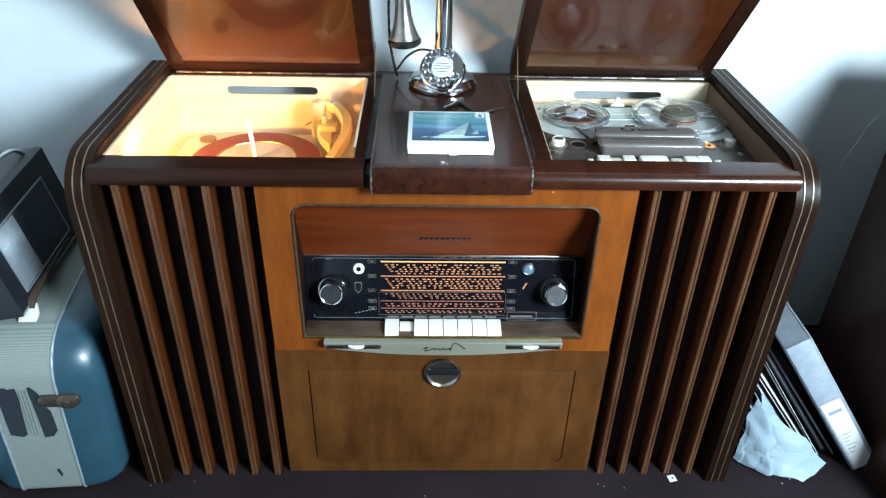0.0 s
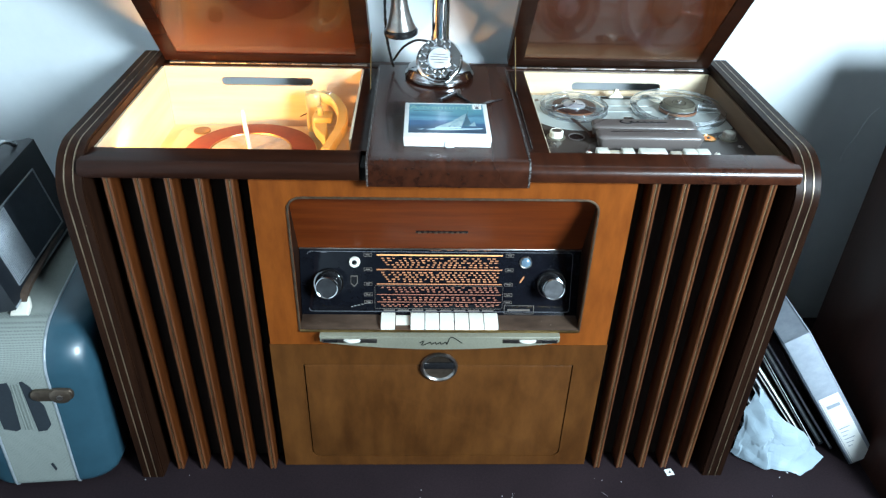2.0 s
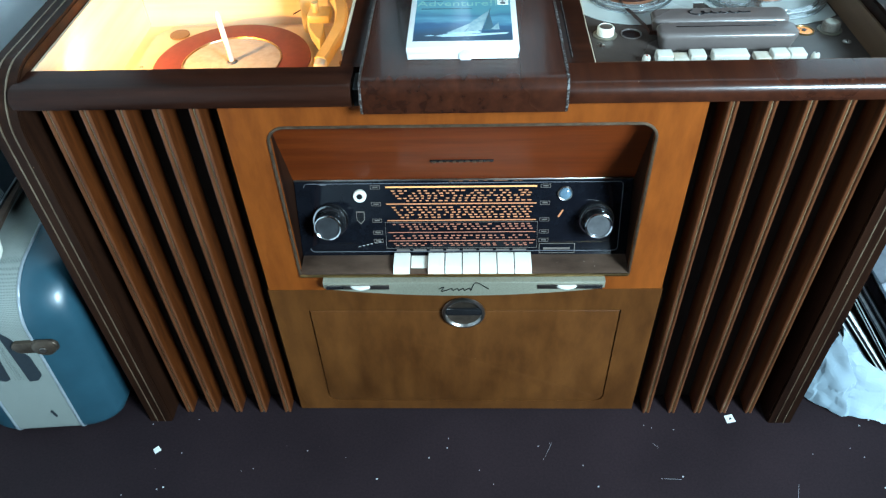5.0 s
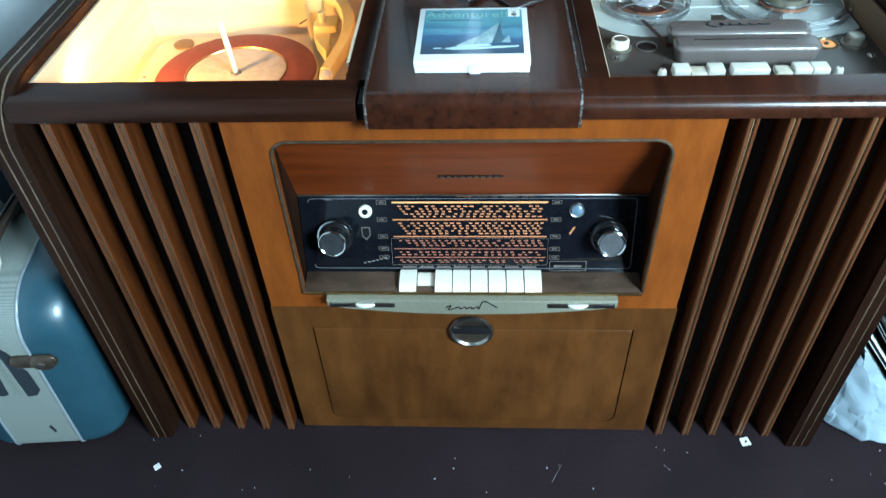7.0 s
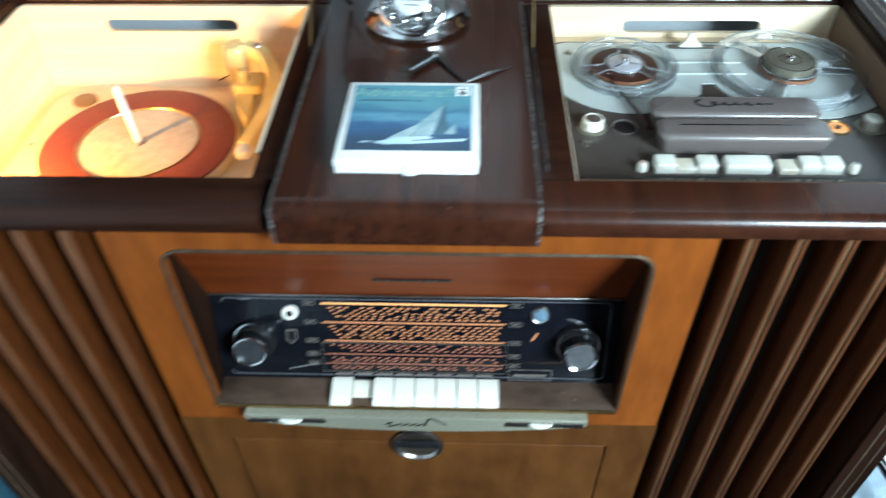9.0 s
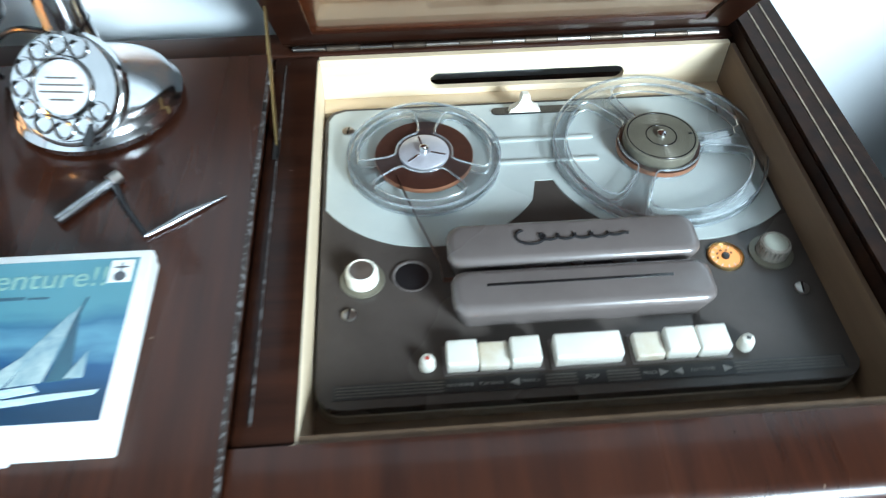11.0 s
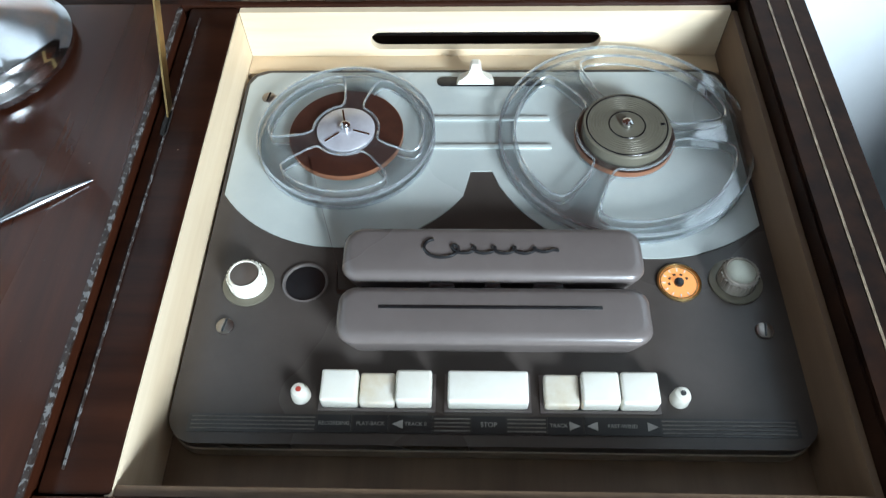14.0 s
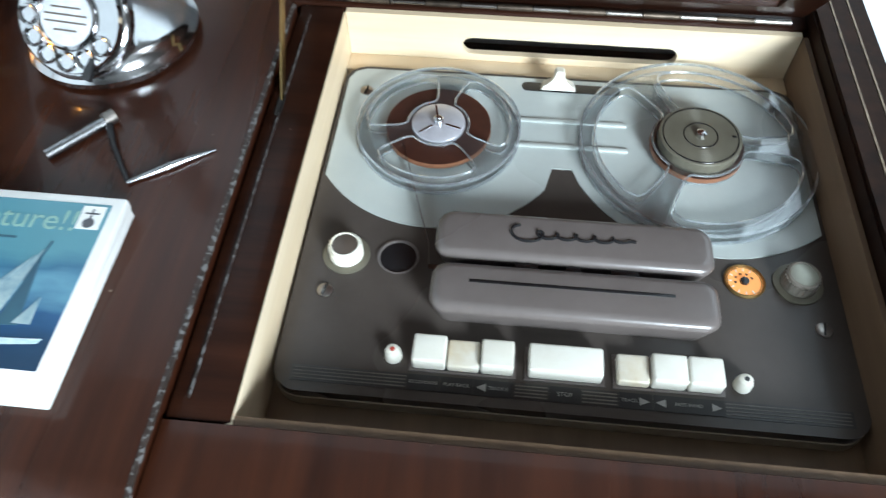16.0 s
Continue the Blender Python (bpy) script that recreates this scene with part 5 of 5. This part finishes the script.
bx = thing("tape_box", "white cardboard tape box with a printed sailing boat cover", "tape box", Matrix.Translation((0.004, 0.1005, CT)) @ Matrix.Rotation(radians(-0.4), 4, 'Z'))
part("tray", box(-0.0695, 0.0695, -0.0690, 0.0690, 0.0002, 0.0095, 0.0012), M_white, bx, "white cardboard tray")
part("cover", box(-0.0705, 0.0705, -0.0700, 0.0700, 0.0080, 0.0175, 0.0018), M_white, bx, "white cardboard lid")
part("thumb_notch", lathe([(0.0, 0.0), (0.0085, 0.0), (0.0085, 0.0012), (0.0, 0.0012)], 24, m=Matrix.Translation((0.004, -0.0695, 0.006)) @ Matrix.Rotation(radians(90), 4, 'X')), M_paper, bx)
art = part("printed_panel", box(-0.0630, 0.0630, -0.0540, 0.0630, 0.0174, 0.0178), M_sea, bx, "printed blue sea scene")
zt = Matrix.Translation((0, 0, 0.0178))


def flat(name, pts, mat, h=0.0003):
    a = sum(p[0] * q[1] - q[0] * p[1] for p, q in zip(pts, pts[1:] + pts[:1]))
    return part(name, prism(pts if a > 0 else pts[::-1], h, zt), mat, art)


flat("sail", [(0.034, 0.026), (0.030, 0.003), (0.024, -0.028), (0.004, -0.030), (0.012, -0.012), (0.024, 0.009)], M_sail)
flat("jib", [(0.030, 0.021), (0.008, -0.010), (-0.020, -0.034), (-0.006, -0.036), (0.002, -0.030), (0.014, -0.010)], M_sail, 0.0005)
flat("far_sail", [(0.046, -0.008), (0.047, -0.026), (0.036, -0.026)], M_sail, 0.0005)
flat("dark_sail", [(0.0345, 0.020), (0.0400, -0.027), (0.0260, -0.028), (0.0310, 0.002)], M_ink, 0.0004)
flat("hull", [(-0.020, -0.034), (0.020, -0.030), (0.024, -0.034), (-0.012, -0.0395)], M_foam, 0.0006)
flat("foam", [(-0.034, -0.041), (-0.018, -0.036), (0.006, -0.0385), (0.030, -0.036), (0.058, -0.0345), (0.056, -0.0375), (0.010, -0.0425), (-0.024, -0.0440)], M_foam, 0.0004)
flat("mast", [(0.036, 0.032), (0.0368, 0.032), (0.0315, 0.002), (0.0306, 0.002)], M_ink, 0.0007)
flat("second_foam", [(-0.048, -0.0405), (-0.040, -0.0390), (-0.036, -0.0405), (-0.044, -0.0415)], M_foam)
words("title", "Adventure!!", 0.0225, Matrix.Translation((-0.008, 0.0475, 0.0182)), M_green, art, 0.0001)
for x0, x1, y, h in ((-0.054, -0.028, 0.0560, 0.0016), (-0.056, -0.003, 0.0335, 0.0024), (-0.001, 0.012, 0.0330, 0.0016)):
    part("subtitle_bar", box(x0, x1, y - h / 2, y + h / 2, 0.0178, 0.0181), M_ink, art)
em = part("emblem_patch", box(0.0455, 0.0605, 0.0430, 0.0610, 0.0178, 0.0182), M_white, art, "small white emblem patch")
part("emblem_mark", lathe([(0.0, 0.0), (0.0038, 0.0), (0.0038, 0.0004), (0.0, 0.0004)], 20, m=Matrix.Translation((0.053, 0.0475, 0.0181))), M_grey_print, em)
part("emblem_mark", box(0.0485, 0.0575, 0.0545, 0.0555, 0.0181, 0.0185), M_grey_print, em)
part("emblem_mark", box(0.0525, 0.0535, 0.0515, 0.0585, 0.0181, 0.0185), M_grey_print, em)

tool = thing("cleaning_tool", "small steel T-handled tool lying on the centre top", "tool")
part("handle", tube([(-0.004, 0.212, CT + 0.0048), (0.027, 0.249, CT + 0.0048)], 0.0042, 16), M_steel, tool, "round steel handle")
part("collar", tube([(0.0255, 0.2475, CT + 0.0055), (0.031, 0.254, CT + 0.0055)], 0.0055, 16), M_nickel, tool)
part("shank", tube([(0.029, 0.246, CT + 0.004), (0.040, 0.225, CT + 0.003), (0.060, 0.196, CT + 0.0025)], [0.0030, 0.0024, 0.0020], 10), M_black, tool)
part("blade", tube([(0.060, 0.195, CT + 0.0022), (0.085, 0.212, CT + 0.0030), (0.112, 0.231, CT + 0.0012)], [0.0014, 0.0030, 0.0006], 10), M_steel, tool, "pointed steel blade")

# ---- left of the cabinet ----
sc_m = Matrix.Translation((-0.834, 0.236, 0.0065)) @ Matrix.Rotation(radians(6.0), 4, 'Z') @ Matrix.Rotation(radians(2.5), 4, 'Y') @ Matrix.Diagonal((1.08, 1.08, 0.97, 1))
case = thing("suitcase", "blue vinyl suitcase with torn cream tweed band, standing on edge", "suitcase", sc_m)
yz_c = Matrix(((0, 0, 1, 0), (1, 0, 0, 0), (0, 1, 0, 0), (0, 0, 0, 1)))
out_case = rounded(-0.275, 0.245, 0.001, 0.388, 0.024, 6, (1, 1, 0, 0))[:14] + rounded(-0.275, 0.245, 0.002, 0.388, 0.085, 12)[26:]


def shell(x0, x1, dome, name, mat, label):
    """One shell of the case: the outline drawn in towards its outer face."""
    bm = bmesh.new()
    steps = 8
    rings = []
    c = Vector((-0.015, 0.195))
    for k in range(steps + 1):
        t = k / steps
        inset = dome * (1 - math.sqrt(max(0.0, 1 - t * t)))
        x = x0 + (x1 - x0) * t
        ring_ = []
        for y, z in out_case:
            sy = (abs(y - c.x) - inset) / max(abs(y - c.x), 1e-6) if abs(y - c.x) > inset else 0
            sz = (abs(z - c.y) - inset) / max(abs(z - c.y), 1e-6) if abs(z - c.y) > inset else 0
            ring_.append(bm.verts.new((x, c.x + (y - c.x) * sy, max(0.002, c.y + (z - c.y) * sz))))
        rings.append(ring_)
    n = len(out_case)
    for a, b in zip(rings, rings[1:]):
        for i in range(n):
            j = (i + 1) % n
            bm.faces.new([a[i], a[j], b[j], b[i]])
    bm.faces.new(rings[0][::-1])
    bm.faces.new(rings[-1])
    return part(name, bm, mat, case, label)


shell(0.0775, 0.1500, 0.034, "shell", M_blue, "glossy blue vinyl shell")
shell(-0.0305, -0.088, 0.045, "shell", M_blue, "glossy blue vinyl shell")
band = part("band", prism(out_case, 0.107, Matrix.Translation((-0.030, 0, 0)) @ yz_c), M_tweed, case, "cream tweed cloth band")
for x in (-0.0302, 0.0772):
    p = [(x, y, z) for y, z in out_case]
    part("piping", tube(p + [p[0]], 0.0024, 8), M_silver, case, "thin piping along the seam")
# torn places where the cloth has gone
for pts in ([(-0.018, 0.311), (-0.004, 0.313), (0.001, 0.309), (0.013, 0.311), (0.015, 0.290), (0.012, 0.240), (0.010, 0.196), (0.002, 0.191), (-0.017, 0.198), (-0.018, 0.230)],
            [(0.032, 0.312), (0.037, 0.313), (0.046, 0.300), (0.056, 0.272), (0.054, 0.262), (0.059, 0.254), (0.061, 0.204), (0.052, 0.190), (0.037, 0.188), (0.035, 0.240)],
            [(0.039, 0.098), (0.043, 0.102), (0.047, 0.084), (0.044, 0.079)]):
    part("torn_patch", prism([(x, z * 1.06 - 0.033) for x, z in pts][::-1], 0.0012, front(-0.2748)), M_torn, case, "bare patch where the cloth is torn")
for x in (0.0178, 0.0232, 0.0285):
    part("loose_thread", box(x, x + 0.0018, -0.2768, -0.2752, 0.172, 0.292), M_tweed, case)
cl = part("clasp", prism(rounded(-0.034, 0.034, -0.013, 0.013, 0.010, 6), 0.006, Matrix.Translation((0.079, -0.2755, 0.266)) @ front(0.0), r=0.002), M_tarnish, case, "tarnished brown metal clasp")
part("clasp_boss", lathe([(0.0, 0.0), (0.0185, 0.0), (0.0175, 0.004), (0.0130, 0.0065), (0.0, 0.007)], 28, m=Matrix.Translation((0.093, -0.2800, 0.266)) @ Matrix.Rotation(radians(90), 4, 'X')), M_tarnish, cl)
part("keyhole_plate", lathe([(0.0, 0.0), (0.0055, 0.0), (0.005, 0.002), (0.0, 0.002)], 20, m=Matrix.Translation((0.093, -0.2868, 0.266)) @ Matrix.Rotation(radians(90), 4, 'X')), M_nickel, cl)
hd = part("handle", sweep(bend([(0.030, -0.182, 0.404), (0.030, -0.16, 0.417), (0.030, -0.06, 0.420), (0.030, 0.02, 0.417), (0.030, 0.045, 0.402)], 6), [(-0.008, -0.004), (0.008, -0.004), (0.008, 0.004), (-0.008, 0.004)], (1, 0, 0)), M_leather, case, "cracked brown leather handle")
part("handle_end", prism([(-0.014, 0.0), (0.014, 0.0), (0.016, 0.018), (0.010, 0.036), (-0.010, 0.036), (-0.015, 0.018)], 0.009, Matrix.Translation((0.028, -0.198, 0.3845)) @ Matrix.Rotation(radians(35), 4, 'X'), r=0.003), M_ivory, hd, "white plastic handle end")

radio_m = Matrix.Translation((-0.764, 0.024, 0.3960)) @ Matrix.Rotation(radians(3), 4, 'Z') @ Matrix.Rotation(radians(-10), 4, 'Y') @ Matrix.Diagonal((1, 1, 0.86, 1))
# local: x from the front face inwards (negative), y along the case, z up
rad = thing("portable_radio", "black leatherette portable radio with a silver ribbed grille, on the suitcase", "radio", radio_m)
part("body", prism([(0.0, 0.004), (-0.003, 0.0), (-0.107, 0.0), (-0.110, 0.004), (-0.107, 0.222), (-0.100, 0.226), (-0.014, 0.226), (-0.007, 0.222)][::-1], 0.32, Matrix(((1, 0, 0, 0), (0, 0, 1, 0), (0, 1, 0, 0), (0, 0, 0, 1))), r=0.0), M_case_black, rad, "black leatherette case")
fm = Matrix(((0, -math.sin(0.0320), math.cos(0.0320), 0.0), (1, 0, 0, 0), (0, math.cos(0.0320), math.sin(0.0320), 0), (0, 0, 0, 1)))
part("grille_frame", holed((0.040, 0.262, 0.030, 0.178), [(0.0425, 0.0325), (0.2595, 0.0325), (0.2595, 0.1755), (0.0425, 0.1755)], 0.003, Matrix.Translation((0.0, 0, 0)) @ fm), M_silver, rad, "thin chrome border", smooth=False)
part("grille_panel", box(0.043, 0.259, 0.033, 0.175, 0.0, 0.0012, m=fm), M_slate, rad, "dark glass panel")
for k in range(17):
    part("grille_rib", box(0.0445 + 0.0045 * k, 0.0473 + 0.0045 * k, 0.035, 0.173, 0.001, 0.0028, 0.0006, 1, m=fm), M_silver, rad)
part("edge_trim", box(0.0, 0.32, 0.004, 0.008, 0.0, 0.0014, m=fm), M_silver, rad)
for k, (y, r) in enumerate(((0.07, 0.016), (0.125, 0.012), (0.18, 0.016))):
    part("control_knob", lathe([(0.0, 0.0), (r, 0.0), (r, 0.012), (r - 0.002, 0.015), (0.0, 0.015)], 24, m=Matrix.Translation((-0.055, y, 0.228))), M_black, rad)
part("carry_handle", tube(bend([(-0.03, 0.03, 0.228), (-0.035, 0.06, 0.252), (-0.035, 0.16, 0.262), (-0.035, 0.26, 0.252), (-0.03, 0.29, 0.228)], 6), 0.005, 10), M_chrome, rad, "chrome carrying handle")

# ---- right of the cabinet ----
wd = thing("cupboard", "dark mahogany cupboard standing beside the cabinet", "cupboard", Matrix.Translation((0.915, -0.16, 0.0)))
part("body", box(0.0, 0.46, 0.02, 0.474, 0.001, 0.79, 0.004), M_wardrobe, wd, "dark mahogany carcass")
part("plinth", box(0.004, 0.45, 0.006, 0.0195, 0.001, 0.06), M_wardrobe, wd)
part("top", box(-0.008, 0.468, -0.004, 0.480, 0.7905, 0.812, 0.006), M_wardrobe, wd)
for x in (0.008, 0.234):
    d_ = part("door", box(x, x + 0.218, 0.0, 0.0195, 0.07, 0.78, 0.004), M_wardrobe, wd)
    part("door_knob", lathe([(0.0, 0.0), (0.006, 0.0), (0.006, 0.012), (0.013, 0.018), (0.011, 0.026), (0.0, 0.028)], 20, m=Matrix.Translation((x + (0.155 if x < 0.1 else 0.02), 0.0, 0.5)) @ Matrix.Rotation(radians(90), 4, 'X')), M_brass, d_)


def slab(foot, head):
    """The pose and length of a leaning board: foot and head are the ends of its near lower edge."""
    f, h = Vector(foot), Vector(head)
    u = (h - f).normalized()
    v = Vector((0, 1, 0)).cross(u).normalized()
    w = u.cross(v)
    return Matrix(((v.x, w.x, u.x, f.x), (v.y, w.y, u.y, f.y), (v.z, w.z, u.z, f.z), (0, 0, 0, 1))), (h - f).length


bm_, bl = slab((0.893, 0.002, 0.002), (0.655, 0.013, 0.333))
bd = thing("ring_binder", "grey ring binder with white spine label leaning on the cabinet", "binder", bm_)
# local: x across the spine, y away from the viewer, z up the spine
part("spine", box(0.002, 0.050, -0.004, 0.0, 0.0, bl, 0.0012), M_binder, bd, "grey board spine")
part("cover", box(0.050, 0.0535, -0.004, 0.235, 0.0, bl, 0.0012), M_binder, bd, "pale grey binder cover")
part("cover", box(-0.0015, 0.002, -0.004, 0.235, 0.0, bl, 0.0012), M_slate, bd, "dark binder cover")
part("top_board", box(0.0022, 0.0498, 0.0002, 0.232, bl - 0.0045, bl - 0.001), M_binder, bd)
part("pages", box(0.004, 0.048, 0.006, 0.225, 0.006, bl - 0.006), M_paper, bd, "stack of pages")
lb = part("spine_label", box(0.006, 0.0465, -0.0052, -0.0040, 0.004, 0.226, 0.0004), M_white, bd, "white paper spine label")
for z, w in ((0.190, 0.020),):
    part("label_bar", box(0.013, 0.040, -0.0058, -0.0051, z, z + 0.010), M_binder, lb)
for k in range(6):
    part("label_bar", box(0.014, 0.024 + 0.006 * (k % 3), -0.0058, -0.0051, 0.060 + 0.012 * k, 0.0615 + 0.012 * k), M_binder, lb)
part("label_line", box(0.0085, 0.0092, -0.0057, -0.0051, 0.008, 0.21), M_binder, lb)

rnd = random.Random(11)
for k in range(12):
    f = 0.868 - 0.0185 * k
    hm, hl = slab((f, 0.040 + 0.012 * (k % 2), 0.002), (0.612 + 0.004 * (k % 3), 0.048 + 0.010 * (k % 3), (f - 0.612) * 1.36 + rnd.uniform(-0.008, 0.008)))
    look_k = (0, 0, 1, 2, 0, 1, 0, 2, 1, 0, 2, 0)[k]
    fo = thing("record_sleeve", ("dark slate", "pale paper", "worn white")[look_k] + " record sleeve leaning in a row", "record sleeve", hm, "leaning sleeves")
    th = 0.006 + 0.004 * (k % 2)
    part("sleeve", box(0.0, th, 0.0, 0.24, 0.0, hl, 0.0008, 1), (M_slate, M_paper, M_white)[look_k], fo)
    part("disc_edge", box(th * 0.3, th * 0.7, -0.0015, 0.0, 0.01, hl - 0.01), M_black if look_k else M_paper, fo)


def crumpled(name, corners, folds, seed, mat, parent, rows=18):
    """A crumpled sheet between four corners."""
    bm = bmesh.new()
    a, b, c, d = (Vector(q) for q in corners)
    g = []
    for i in range(rows + 1):
        line = []
        for j in range(rows + 1):
            u, v = i / rows, j / rows
            p = a * (1 - u) * (1 - v) + b * u * (1 - v) + c * u * v + d * (1 - u) * v
            nv = noise.cell_vector(p * 17 + Vector((seed, 0, 0))) * 0.35 + noise.noise_vector(p * 16 + Vector((seed, 3, 1))) + noise.noise_vector(p * 38 + Vector((1, seed, 2))) * 0.45
            p = p + nv * folds
            p.z = max(p.z, 0.003)
            line.append(bm.verts.new(p))
        g.append(line)
    for i in range(rows):
        for j in range(rows):
            bm.faces.new([g[i][j], g[i + 1][j], g[i + 1][j + 1], g[i][j + 1]])
    ob = part(name, bm, mat, parent, smooth=False)
    ob.modifiers.new("thickness", 'SOLIDIFY').thickness = 0.0012
    return ob


bag = thing("plastic_bag", "crumpled white plastic bag on the floor by the cabinet", "plastic bag", Matrix.Translation((0, 0, 0)))
crumpled("sheet", [(0.634, 0.028, 0.004), (0.698, -0.014, 0.004), (0.702, 0.000, 0.085), (0.648, 0.032, 0.190)], 0.010, 3.0, M_bag, bag)
crumpled("sheet", [(0.692, -0.010, 0.004), (0.770, -0.034, 0.004), (0.836, 0.004, 0.010), (0.654, 0.034, 0.188)], 0.010, 7.0, M_bag, bag)

for x, y, w, a, lab in ((0.4935, -0.020, 0.0085, 10, "tiny white paper scrap with a dark mark on the carpet"), (-0.571, -0.090, 0.006, 40, "tiny white paper scrap on the carpet")):
    sp = thing("paper_scrap", lab, "paper scrap", Matrix.Translation((x, y, 0.0005)) @ Matrix.Rotation(radians(a), 4, 'Z'))
    part("scrap", prism([(-w, -w), (w, -w * 0.9), (w * 0.9, w), (-w * 0.95, w * 0.9)], 0.0008), M_white, sp)
    if w > 0.007:
        part("mark", prism([(-w * 0.3, -w * 0.3), (w * 0.4, -w * 0.2), (w * 0.2, w * 0.4)], 0.0004, Matrix.Translation((0, 0, 0.0008))), M_black, sp)
cr = bmesh.new()
for k in range(70):
    x, y, r = rnd.uniform(-0.65, 0.75), rnd.uniform(-0.42, -0.02), rnd.uniform(0.0004, 0.0011)
    box(x - r, x + r * rnd.uniform(0.6, 2), y - r, y + r, 0.0002, 0.0012, bm=cr, m=None)
for k in range(10):
    x, y, l_ = rnd.uniform(0.0, 0.70), rnd.uniform(-0.36, -0.06), rnd.uniform(0.006, 0.020)
    box(-l_, l_, -0.00014, 0.00014, 0.0002, 0.0005, bm=cr, m=Matrix.Translation((x, y, 0)) @ Matrix.Rotation(radians(rnd.gauss(25, 30)), 4, 'Z'))
tagged(part("carpet_crumbs", cr, M_paper, smooth=False), "pale crumbs and lint scattered on the carpet", "crumbs", kind="stuff")
